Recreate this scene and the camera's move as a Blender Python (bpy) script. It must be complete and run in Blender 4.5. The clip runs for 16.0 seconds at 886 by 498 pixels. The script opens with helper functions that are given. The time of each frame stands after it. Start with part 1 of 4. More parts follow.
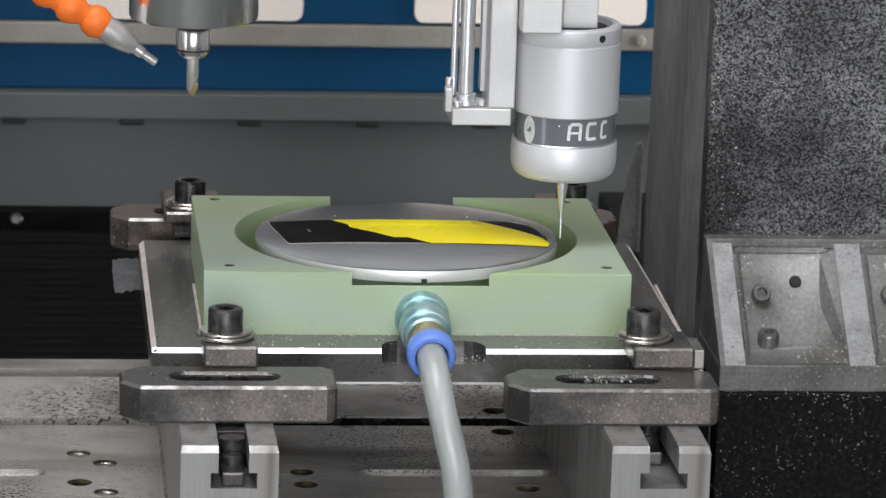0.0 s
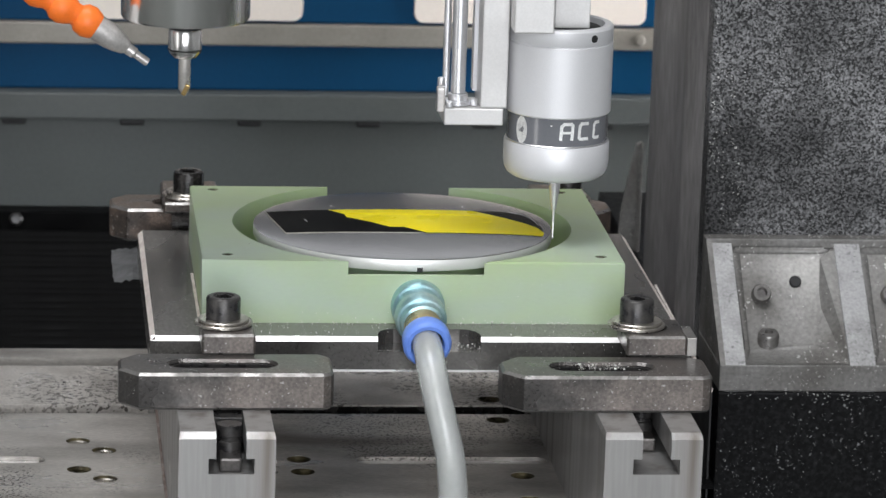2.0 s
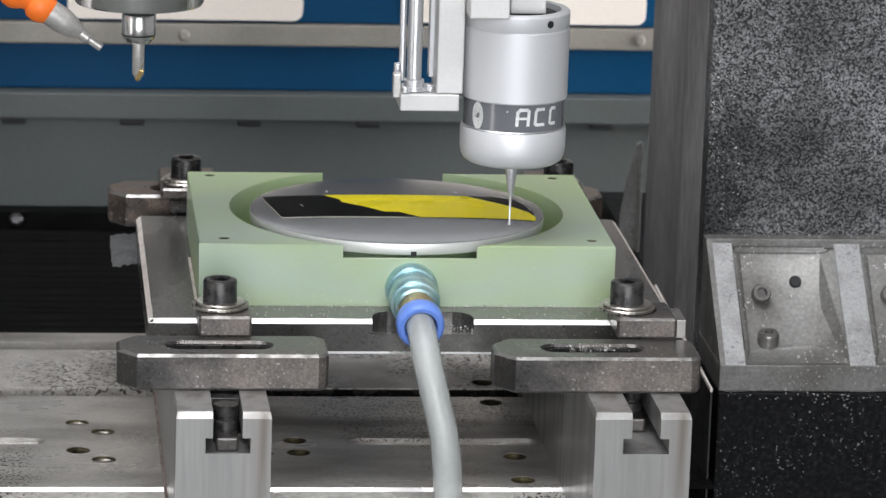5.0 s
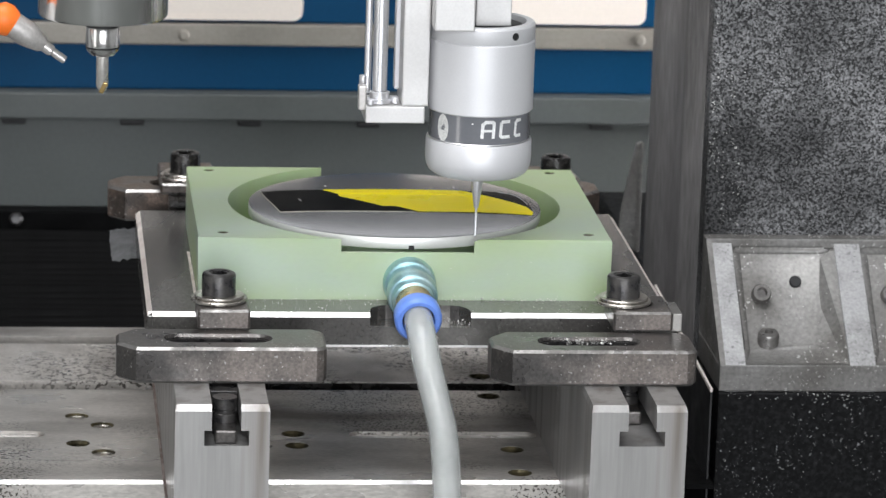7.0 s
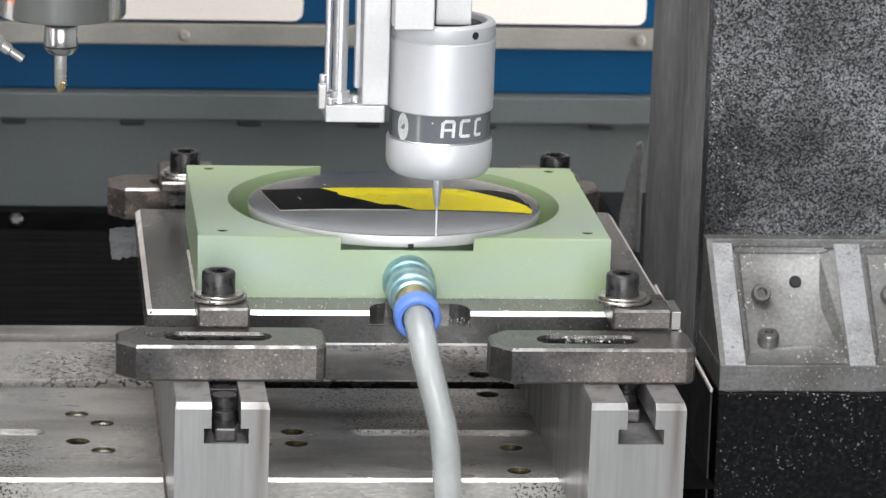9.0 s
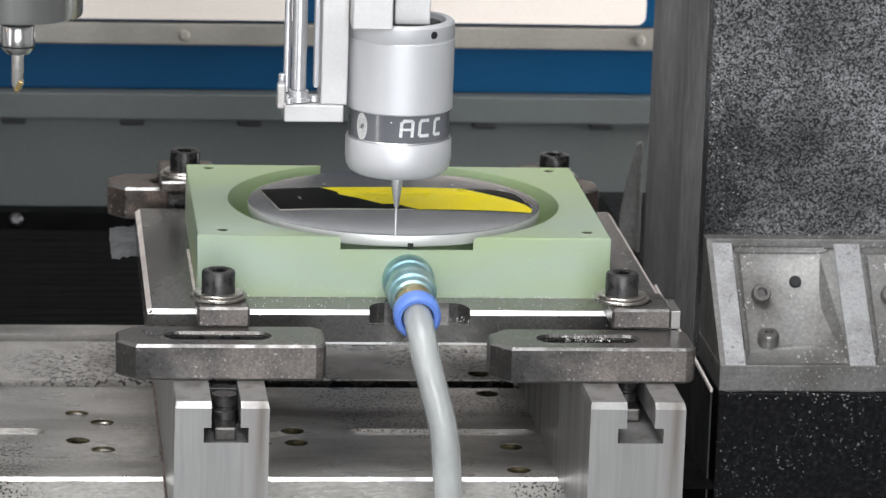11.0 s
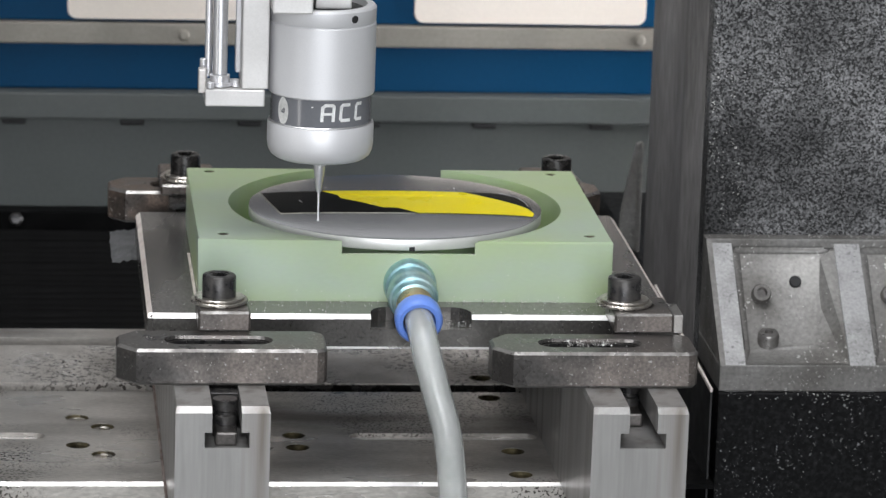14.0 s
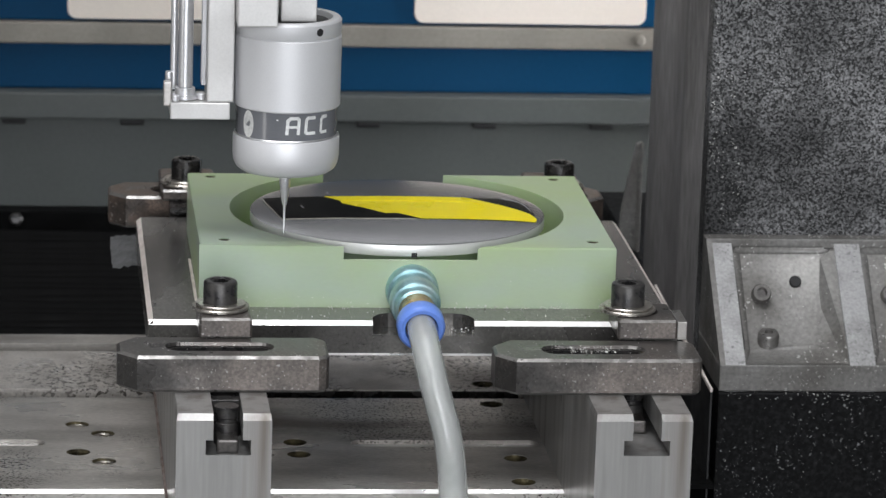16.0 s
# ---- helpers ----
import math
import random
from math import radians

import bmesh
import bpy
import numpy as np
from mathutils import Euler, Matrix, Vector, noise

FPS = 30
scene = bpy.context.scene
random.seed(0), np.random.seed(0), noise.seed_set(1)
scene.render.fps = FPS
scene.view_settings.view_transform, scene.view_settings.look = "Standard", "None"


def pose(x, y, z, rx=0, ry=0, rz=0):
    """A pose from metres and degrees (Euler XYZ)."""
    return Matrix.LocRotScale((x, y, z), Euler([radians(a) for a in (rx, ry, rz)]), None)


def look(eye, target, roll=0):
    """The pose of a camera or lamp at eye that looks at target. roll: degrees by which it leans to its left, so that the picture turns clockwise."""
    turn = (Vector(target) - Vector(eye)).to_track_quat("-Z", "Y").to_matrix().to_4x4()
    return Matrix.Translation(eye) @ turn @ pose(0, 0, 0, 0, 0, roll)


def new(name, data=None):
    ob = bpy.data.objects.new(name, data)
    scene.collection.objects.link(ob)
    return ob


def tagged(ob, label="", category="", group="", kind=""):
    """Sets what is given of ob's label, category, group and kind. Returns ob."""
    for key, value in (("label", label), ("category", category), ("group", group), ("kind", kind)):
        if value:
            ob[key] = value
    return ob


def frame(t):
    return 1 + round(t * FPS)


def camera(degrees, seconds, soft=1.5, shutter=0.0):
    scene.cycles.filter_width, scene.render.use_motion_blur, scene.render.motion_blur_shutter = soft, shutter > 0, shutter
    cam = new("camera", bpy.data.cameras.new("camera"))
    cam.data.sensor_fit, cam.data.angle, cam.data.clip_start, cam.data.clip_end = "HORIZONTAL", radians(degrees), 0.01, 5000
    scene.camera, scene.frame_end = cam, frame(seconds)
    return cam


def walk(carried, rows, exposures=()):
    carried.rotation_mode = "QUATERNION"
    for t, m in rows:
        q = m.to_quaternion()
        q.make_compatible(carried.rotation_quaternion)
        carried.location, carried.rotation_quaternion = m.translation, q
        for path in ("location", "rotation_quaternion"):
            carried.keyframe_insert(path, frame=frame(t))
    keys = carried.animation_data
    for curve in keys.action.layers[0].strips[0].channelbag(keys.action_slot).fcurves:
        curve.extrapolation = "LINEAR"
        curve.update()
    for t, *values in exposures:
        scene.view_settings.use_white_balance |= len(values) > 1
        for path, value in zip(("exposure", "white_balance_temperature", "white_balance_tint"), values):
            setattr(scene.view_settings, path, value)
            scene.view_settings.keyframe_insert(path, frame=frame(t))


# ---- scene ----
# ---- camera ----
MM = 0.001
cam = camera(12.474, 16.0, soft=1.4)
cam.data.dof.use_dof = True
cam.data.dof.focus_distance = 1.56
cam.data.dof.aperture_fstop = 32.0
EYE = (-0.1529, -1.5403, 0.4736)
WAY = (0.10552, 0.96459, -0.24172)
eye_pose = look(EYE, tuple(e + w for e, w in zip(EYE, WAY)), 1.911)
EXPOSURES = [
    (0, -0.30), (1, -0.29), (2, -0.20), (2.5, -0.20), (3, -0.32), (3.5, -0.26),
    (4, -0.22), (6.5, 0), (7.5, 0.02), (8.5, 0.07), (9, 0.12), (11.5, -0.12),
    (12.5, -0.28), (13.5, -0.24), (14.5, -0.24), (15.5, -0.34), (16, -0.39),
]
walk(cam, [(0.0, eye_pose), (16.0, eye_pose)], EXPOSURES)

# ---- light ----
world = bpy.data.worlds.new("world")
world.use_nodes = True
scene.world = world
world.node_tree.nodes["Background"].inputs[0].default_value = (0.80, 0.86, 0.95, 1)
world.node_tree.nodes["Background"].inputs[1].default_value = 0.12


def area_lamp(name, eye, target, w, h, watts, colour):
    data = bpy.data.lights.new(name, "AREA")
    data.shape, data.size, data.size_y, data.energy, data.color = "RECTANGLE", w, h, watts, colour
    ob = new(name, data)
    ob.matrix_world = look(eye, target)
    return ob


area_lamp("ceiling_lamp", (-0.36, -0.33, 1.95), (-0.30, -0.2, 0.05), 1.15, 0.9, 31, (0.965, 0.975, 1.0))
area_lamp("window_light", (-0.15, -3.2, 0.80), (-0.15, 0, 0.35), 1.8, 2.1, 96, (0.93, 0.955, 1.0))
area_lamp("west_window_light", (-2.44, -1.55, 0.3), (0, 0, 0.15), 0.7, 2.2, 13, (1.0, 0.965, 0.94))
# daylight from the open side, between the column and the back wall
area_lamp("side_window_light", (0.50, 0.365, 0.06), (0.0, 0.44, 0.0), 0.16, 0.26, 4.6, (0.97, 0.97, 1.0))


# ---- materials ----
def material(name, colour, rough=0.5, metal=0.0, spots=None, spot_scale=60.0, spot_mix=0.5, grain=0.15, grain_scale=900.0,
             bump=0.1, stretch=(1, 1, 1), rough_var=0.15, wear=None, sss=0.0, coat=0.0, spec=0.5, spot_lo=0.45, spot_hi=0.6,
             specks=None, speck_scale=700.0, speck_at=0.62, patch_scale=25.0, patch_at=0.5):
    """Two scales of variation: stains (spots) and fine grain, with bump and uneven gloss."""
    m = bpy.data.materials.new(name)
    m.use_nodes = True
    nt = m.node_tree
    b = nt.nodes["Principled BSDF"]
    co = nt.nodes.new("ShaderNodeTexCoord")
    mp = nt.nodes.new("ShaderNodeMapping")
    mp.inputs["Scale"].default_value = stretch
    nt.links.new(co.outputs["Object"], mp.inputs["Vector"])
    n1 = nt.nodes.new("ShaderNodeTexNoise")
    n1.inputs["Scale"].default_value, n1.inputs["Detail"].default_value = spot_scale, 6
    n2 = nt.nodes.new("ShaderNodeTexNoise")
    n2.inputs["Scale"].default_value, n2.inputs["Detail"].default_value = grain_scale, 3
    for n in (n1, n2):
        nt.links.new(mp.outputs[0], n.inputs["Vector"])
    ramp = nt.nodes.new("ShaderNodeMapRange")
    ramp.inputs["From Min"].default_value, ramp.inputs["From Max"].default_value = spot_lo, spot_hi
    ramp.inputs["To Max"].default_value = spot_mix
    nt.links.new(n1.outputs["Fac"], ramp.inputs["Value"])
    mix = nt.nodes.new("ShaderNodeMix")
    mix.data_type = "RGBA"
    mix.inputs["A"].default_value = (*colour, 1)
    mix.inputs["B"].default_value = (*(spots or tuple(c * 0.6 for c in colour)), 1)
    nt.links.new(ramp.outputs[0], mix.inputs["Factor"])
    colour_out = mix.outputs["Result"]
    if specks:
        # small specks of dirt or chips, gathered in patches
        n3 = nt.nodes.new("ShaderNodeTexNoise")
        n3.inputs["Scale"].default_value, n3.inputs["Detail"].default_value = speck_scale, 1
        n4 = nt.nodes.new("ShaderNodeTexNoise")
        n4.inputs["Scale"].default_value, n4.inputs["Detail"].default_value = patch_scale, 2
        both = nt.nodes.new("ShaderNodeMath")
        both.operation = "MULTIPLY"
        for n, at, wide in ((n3, speck_at, 0.04), (n4, patch_at, 0.08)):
            nt.links.new(co.outputs["Object"], n.inputs["Vector"])
            k = nt.nodes.new("ShaderNodeMapRange")
            k.inputs["From Min"].default_value, k.inputs["From Max"].default_value = at, at + wide
            nt.links.new(n.outputs["Fac"], k.inputs["Value"])
            nt.links.new(k.outputs[0], both.inputs[0 if n is n3 else 1])
        mix2 = nt.nodes.new("ShaderNodeMix")
        mix2.data_type = "RGBA"
        mix2.inputs["B"].default_value = (*specks, 1)
        nt.links.new(both.outputs[0], mix2.inputs["Factor"])
        nt.links.new(colour_out, mix2.inputs["A"])
        colour_out = mix2.outputs["Result"]
    g = nt.nodes.new("ShaderNodeMapRange")
    g.inputs["From Min"].default_value, g.inputs["From Max"].default_value = 0.3, 0.7
    g.inputs["To Min"].default_value, g.inputs["To Max"].default_value = 1 - grain, 1 + grain
    nt.links.new(n2.outputs["Fac"], g.inputs["Value"])
    mul = nt.nodes.new("ShaderNodeVectorMath")
    mul.operation = "SCALE"
    nt.links.new(colour_out, mul.inputs[0])
    nt.links.new(g.outputs[0], mul.inputs["Scale"])
    nt.links.new(mul.outputs[0], b.inputs["Base Color"])
    r = nt.nodes.new("ShaderNodeMapRange")
    r.inputs["From Min"].default_value, r.inputs["From Max"].default_value = 0.3, 0.7
    r.inputs["To Min"].default_value, r.inputs["To Max"].default_value = max(0.02, rough - rough_var), min(1, rough + rough_var)
    nt.links.new(n1.outputs["Fac"], r.inputs["Value"])
    nt.links.new(r.outputs[0], b.inputs["Roughness"])
    if bump:
        bp = nt.nodes.new("ShaderNodeBump")
        bp.inputs["Strength"].default_value, bp.inputs["Distance"].default_value = bump, 0.0004
        nt.links.new(n2.outputs["Fac"], bp.inputs["Height"])
        nt.links.new(bp.outputs[0], b.inputs["Normal"])
    b.inputs["Metallic"].default_value = metal
    b.inputs["Specular IOR Level"].default_value = spec
    b.inputs["Coat Weight"].default_value = coat
    if sss:
        b.inputs["Subsurface Weight"].default_value = sss
        b.inputs["Subsurface Radius"].default_value = (0.003, 0.006, 0.002)
        b.inputs["Subsurface Scale"].default_value = 1.0
    return m


def granite(name):
    """Speckled stone: pale grains in a dark ground, with broad oily and dusty areas and light falloff painted towards
    the foot.
    """
    m = material(name, (0.104, 0.104, 0.106), 0.6, 0, None, 30, 0.3, 0.2, 1500, 0.05, spec=0.2)
    nt = m.node_tree
    b = nt.nodes["Principled BSDF"]
    was = b.inputs["Base Color"].links[0].from_socket
    co = nt.nodes.new("ShaderNodeTexCoord")
    broad = nt.nodes.new("ShaderNodeTexNoise")
    broad.inputs["Scale"].default_value, broad.inputs["Detail"].default_value = 22, 8
    nt.links.new(co.outputs["Object"], broad.inputs["Vector"])
    k = nt.nodes.new("ShaderNodeMapRange")
    k.inputs["From Min"].default_value, k.inputs["From Max"].default_value = 0.36, 0.64
    k.inputs["To Min"].default_value, k.inputs["To Max"].default_value = 0.62, 1.40
    nt.links.new(broad.outputs["Fac"], k.inputs["Value"])
    # grains: every cell has its own grey, many of them near black
    cells = nt.nodes.new("ShaderNodeTexVoronoi")
    cells.inputs["Scale"].default_value = 1450
    cells.inputs["Randomness"].default_value = 1.0
    nt.links.new(co.outputs["Object"], cells.inputs["Vector"])
    split = nt.nodes.new("ShaderNodeSeparateColor")
    nt.links.new(cells.outputs["Color"], split.inputs[0])
    tone = nt.nodes.new("ShaderNodeMapRange")
    tone.inputs["From Min"].default_value, tone.inputs["From Max"].default_value = 0.25, 0.95
    tone.inputs["To Min"].default_value, tone.inputs["To Max"].default_value = 0.18, 2.3
    nt.links.new(split.outputs[0], tone.inputs["Value"])
    # light falloff painted into the stone: darker round the free edge's foot
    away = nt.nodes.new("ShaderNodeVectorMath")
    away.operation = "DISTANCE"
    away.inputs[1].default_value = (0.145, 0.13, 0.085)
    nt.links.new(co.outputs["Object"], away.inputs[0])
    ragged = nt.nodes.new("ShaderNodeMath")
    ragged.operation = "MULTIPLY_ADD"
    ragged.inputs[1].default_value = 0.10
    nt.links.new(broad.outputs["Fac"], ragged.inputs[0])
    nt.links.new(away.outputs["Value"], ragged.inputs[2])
    foot_shade = nt.nodes.new("ShaderNodeMapRange")
    foot_shade.inputs["From Min"].default_value, foot_shade.inputs["From Max"].default_value = 0.065, 0.125
    foot_shade.inputs["To Min"].default_value, foot_shade.inputs["To Max"].default_value = 0.30, 1.15
    nt.links.new(ragged.outputs[0], foot_shade.inputs["Value"])
    shaded = nt.nodes.new("ShaderNodeMath")
    shaded.operation = "MULTIPLY"
    nt.links.new(k.outputs[0], shaded.inputs[0])
    nt.links.new(foot_shade.outputs[0], shaded.inputs[1])
    both = nt.nodes.new("ShaderNodeMath")
    both.operation = "MULTIPLY"
    nt.links.new(shaded.outputs[0], both.inputs[0])
    nt.links.new(tone.outputs[0], both.inputs[1])
    mul = nt.nodes.new("ShaderNodeVectorMath")
    mul.operation = "SCALE"
    nt.links.new(was, mul.inputs[0])
    nt.links.new(both.outputs[0], mul.inputs["Scale"])
    nt.links.new(mul.outputs[0], b.inputs["Base Color"])
    return m


M_steel = material("ground_steel", (0.46, 0.45, 0.43), 0.34, 0.9, (0.30, 0.285, 0.27), 30, 0.7, 0.10, 1500, 0.10, rough_var=0.12)
M_table = material("machined_table", (0.52, 0.495, 0.46), 0.34, 0.5, (0.13, 0.115, 0.10), 24, 0.9, 0.16, 900, 0.25, stretch=(0.4, 1, 1), specks=(0.07, 0.062, 0.055), speck_scale=780, speck_at=0.56, patch_scale=16, patch_at=0.53, spot_lo=0.45, spot_hi=0.70)
# pitted steel; its paler colour also paints light onto the strip
M_pitted = material("pitted_table", (0.54, 0.51, 0.475), 0.33, 0.3, (0.30, 0.275, 0.25), 30, 0.8, 0.18, 900, 0.5, specks=(0.09, 0.08, 0.07), speck_scale=560, speck_at=0.55, patch_scale=20, patch_at=0.40)
# brown vertical streaks paint reflections on the rail's sides
M_rail = material("rail_steel", (0.36, 0.353, 0.345), 0.35, 0.6, (0.16, 0.137, 0.118), 110, 0.85, 0.06, 900, 0.06, stretch=(1, 1, 0.05), spot_lo=0.50, spot_hi=0.74, rough_var=0.1)
M_plate = material("dark_plate", (0.155, 0.148, 0.142), 0.24, 0.72, (0.25, 0.24, 0.225), 30, 0.6, 0.2, 800, 0.04, specks=(0.42, 0.41, 0.39), speck_scale=900, speck_at=0.70, patch_scale=45, patch_at=0.46, stretch=(1, 0.35, 1), rough_var=0.08)
M_edge = material("bright_edge", (0.70, 0.69, 0.68), 0.35, 0.8, None, 60, 0.3, 0.06)
# pinkish reflection on the plate's side edges, put into the colour
M_edge_sheen = material("pinkish_edge_sheen", (0.86, 0.78, 0.73), 0.5, 0.25, (0.62, 0.54, 0.50), 120, 0.6, 0.08)
M_black = material("black_oxide", (0.060, 0.050, 0.044), 0.34, 0.45, (0.17, 0.125, 0.10), 75, 0.75, 0.3, 1100, 0.35, specks=(0.34, 0.32, 0.30), speck_scale=800, speck_at=0.68, patch_scale=60, patch_at=0.48)
M_clamp = material("worn_clamp_steel", (0.085, 0.08, 0.077), 0.36, 0.7, (0.19, 0.165, 0.15), 42, 0.85, 0.25, 900, 0.12, specks=(0.34, 0.33, 0.32), speck_scale=800, speck_at=0.68, patch_scale=45, patch_at=0.45, spot_lo=0.42, spot_hi=0.66)
M_washer = material("washer_steel", (0.50, 0.47, 0.43), 0.33, 0.95, (0.3, 0.28, 0.25), 150, 0.6, 0.1)
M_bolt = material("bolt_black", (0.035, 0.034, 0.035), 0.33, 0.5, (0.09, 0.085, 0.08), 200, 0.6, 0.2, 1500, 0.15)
# black oily steel, also used to paint the shade in the table grooves
M_oily_and_shade = material("oily_steel_and_groove_shade", (0.010, 0.0095, 0.009), 0.24, 0.3, (0.03, 0.027, 0.025), 220, 0.6, 0.3, 1200, 0.4)
M_green = material("green_fibreglass", (0.42, 0.513, 0.405), 0.30, 0, (0.42, 0.53, 0.235), 14, 0.95, 0.015, 500, 0.0, sss=0.08, stretch=(0.7, 1, 1.8), spot_lo=0.38, spot_hi=0.68, rough_var=0.03)
M_disc = material("satin_silver", (0.43, 0.43, 0.445), 0.24, 1.0, None, 20, 0.08, 0.04, 1200, 0.0, rough_var=0.03)
M_rim = material("disc_rim", (0.82, 0.82, 0.80), 0.4, 0.4, None, 20, 0.08, 0.03, 2500, 0.03, rough_var=0.05)
M_gblack = material("gloss_black", (0.004, 0.004, 0.0045), 0.2, 0, (0.007, 0.007, 0.007), 60, 0.4, 0.1, 900, 0.02, rough_var=0.05, spec=0.02)
M_yellow = material("yellow_print", (0.95, 0.79, 0.004), 0.33, 0, (0.92, 0.75, 0.006), 50, 0.3, 0.02, 900, 0.02, spec=0.12)
M_line = material("pale_line", (0.5, 0.48, 0.40), 0.5)
M_probe = material("anodised_silver", (0.72, 0.72, 0.735), 0.52, 0.4, (0.67, 0.67, 0.69), 30, 0.3, 0.03, 2500, 0.0, rough_var=0.05, spec=0.3)
M_alu = material("painted_grey", (0.62, 0.61, 0.60), 0.4, 0.35, (0.55, 0.54, 0.53), 40, 0.5, 0.04, 1200, 0.04)
M_chrome = material("polished_steel", (0.80, 0.80, 0.82), 0.33, 0.85, None, 60, 0.15, 0.05, 900, 0.0, rough_var=0.05)
# vertical streaks in the colour stand in for window reflections
M_mirror = material("turned_steel", (0.82, 0.81, 0.80), 0.20, 0.95, (0.55, 0.54, 0.53), 70, 0.5, 0.06, 900, 0.03, stretch=(1, 1, 0.05), rough_var=0.08)
M_worn = material("worn_bright_steel", (0.27, 0.26, 0.25), 0.36, 0.7, (0.13, 0.122, 0.115), 120, 0.7, 0.15)
M_window = material("display_window", (0.16, 0.165, 0.18), 0.16, 0, None, 40, 0.1, 0.03, 900, 0.0, rough_var=0.04, coat=0.8)
M_letter = material("display_letters", (0.82, 0.83, 0.82), 0.45)
M_sticker = material("white_sticker", (0.75, 0.75, 0.73), 0.5)
M_grey_text = material("grey_print", (0.42, 0.42, 0.42), 0.5)
M_carbide = material("carbide", (0.62, 0.60, 0.57), 0.35, 0.7, (0.45, 0.43, 0.40), 200, 0.5, 0.1)
# near-black for black parts, and for shade painted into holes, notch and groove
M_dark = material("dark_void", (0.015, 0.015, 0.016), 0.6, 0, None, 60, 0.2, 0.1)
M_orange = material("orange_plastic", (0.95, 0.20, 0.02), 0.38, 0, (0.85, 0.16, 0.02), 30, 0.4, 0.04)
M_nozzle = material("nozzle_grey", (0.52, 0.50, 0.48), 0.35, 0.5, None, 60, 0.4, 0.1)
M_zinc = material("blue_zinc", (0.36, 0.58, 0.62), 0.40, 0.8, (0.55, 0.66, 0.64), 60, 0.7, 0.08, 900, 0.05)
M_brass = material("brass", (0.66, 0.46, 0.20), 0.32, 0.9, (0.5, 0.36, 0.18), 100, 0.6, 0.1)
M_blue = material("blue_plastic", (0.15, 0.28, 0.78), 0.40, 0, (0.17, 0.31, 0.80), 60, 0.5, 0.04)
M_wallgrey = material("grey_green_paint", (0.088, 0.098, 0.095), 0.55, 0, (0.076, 0.084, 0.081), 10, 0.6, 0.06, 500, 0.05)
M_wallblue = material("blue_paint", (0.0022, 0.046, 0.116), 0.5, 0, (0.003, 0.052, 0.128), 12, 0.6, 0.05, 500, 0.04, spec=0.12)
M_beige = material("beige_rail", (0.29, 0.27, 0.235), 0.5, 0.2, (0.22, 0.205, 0.18), 20, 0.6, 0.08, 500, 0.05)
M_cream = material("cream_panel", (0.87, 0.79, 0.71), 0.5, 0, (0.83, 0.75, 0.67), 10, 0.4, 0.03)
M_bellows = material("black_rubber", (0.0035, 0.0035, 0.0037), 0.5, 0, (0.009, 0.009, 0.009), 60, 0.5, 0.3, 900, 0.2, spec=0.04)
M_upper = material("pale_upper_panel", (0.72, 0.72, 0.71), 0.5, 0, (0.66, 0.66, 0.65), 10, 0.5, 0.05, 500, 0.03)
M_void = material("dark_grey_panel", (0.05, 0.05, 0.051), 0.6, 0, (0.04, 0.04, 0.041), 10, 0.5, 0.05, 500, 0.03)
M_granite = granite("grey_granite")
M_granite_dark = material("black_granite", (0.006, 0.006, 0.0063), 0.45, 0, (0.02, 0.02, 0.0205), 420, 0.7, 0.3, 900, 0.05, spec=0.08, specks=(0.20, 0.20, 0.20), speck_scale=900, speck_at=0.70, patch_scale=45, patch_at=0.44, spot_lo=0.45, spot_hi=0.68)
M_cast = material("cast_alloy", (0.19, 0.185, 0.177), 0.48, 0.35, (0.10, 0.093, 0.085), 40, 0.8, 0.22, 600, 0.35, specks=(0.45, 0.45, 0.43), speck_scale=650, speck_at=0.66, patch_scale=45, patch_at=0.5, spot_lo=0.40, spot_hi=0.68)
# paler copy of cast_alloy with the top light on the ribs painted in
M_cast_lit = material("cast_alloy_lit", (0.38, 0.378, 0.38), 0.45, 0.45, (0.27, 0.267, 0.265), 70, 0.7, 0.16, 900, 0.3, specks=(0.22, 0.22, 0.22), speck_scale=600, speck_at=0.62, patch_scale=50, patch_at=0.46)
M_cover = material("grey_side_cover", (0.20, 0.19, 0.19), 0.6, 0.0, (0.085, 0.081, 0.081), 18, 0.8, 0.3, 380, 0.3, stretch=(1, 1, 0.22), spot_lo=0.38, spot_hi=0.66)
M_room = material("workshop_wall", (0.55, 0.55, 0.54), 0.8, 0, None, 1.5, 0.3, 0.04, 40, 0.0)
M_floor = material("workshop_floor", (0.12, 0.13, 0.12), 0.6, 0, None, 2, 0.4, 0.08, 60, 0.0)
M_tape = material("grey_tape", (0.12, 0.122, 0.125), 0.55, 0.1, (0.08, 0.082, 0.084), 80, 0.6, 0.1, 900, 0.2)
M_seam = material("pinkish_brown_seam", (0.30, 0.245, 0.225), 0.6, 0.3, (0.18, 0.13, 0.11), 150, 0.8, 0.2)
# dark ground paints the shade in holes; the brassy spots are threads
M_hole = material("dark_brassy_hole", (0.055, 0.047, 0.028), 0.35, 0.6, (0.20, 0.165, 0.085), 160, 0.6, 0.2)
M_chip = material("metal_chips", (0.80, 0.79, 0.76), 0.4, 0.4, None, 60, 0.3, 0.1)


def clear_tube_material():
    m = material("milky_tube", (0.95, 0.97, 0.96), 0.12, 0, (0.86, 0.90, 0.89), 15, 0.5, 0.03, 300, 0.02, rough_var=0.05)
    b = m.node_tree.nodes["Principled BSDF"]
    b.inputs["Transmission Weight"].default_value = 0.72
    b.inputs["IOR"].default_value = 1.35
    return m


M_tube = clear_tube_material()


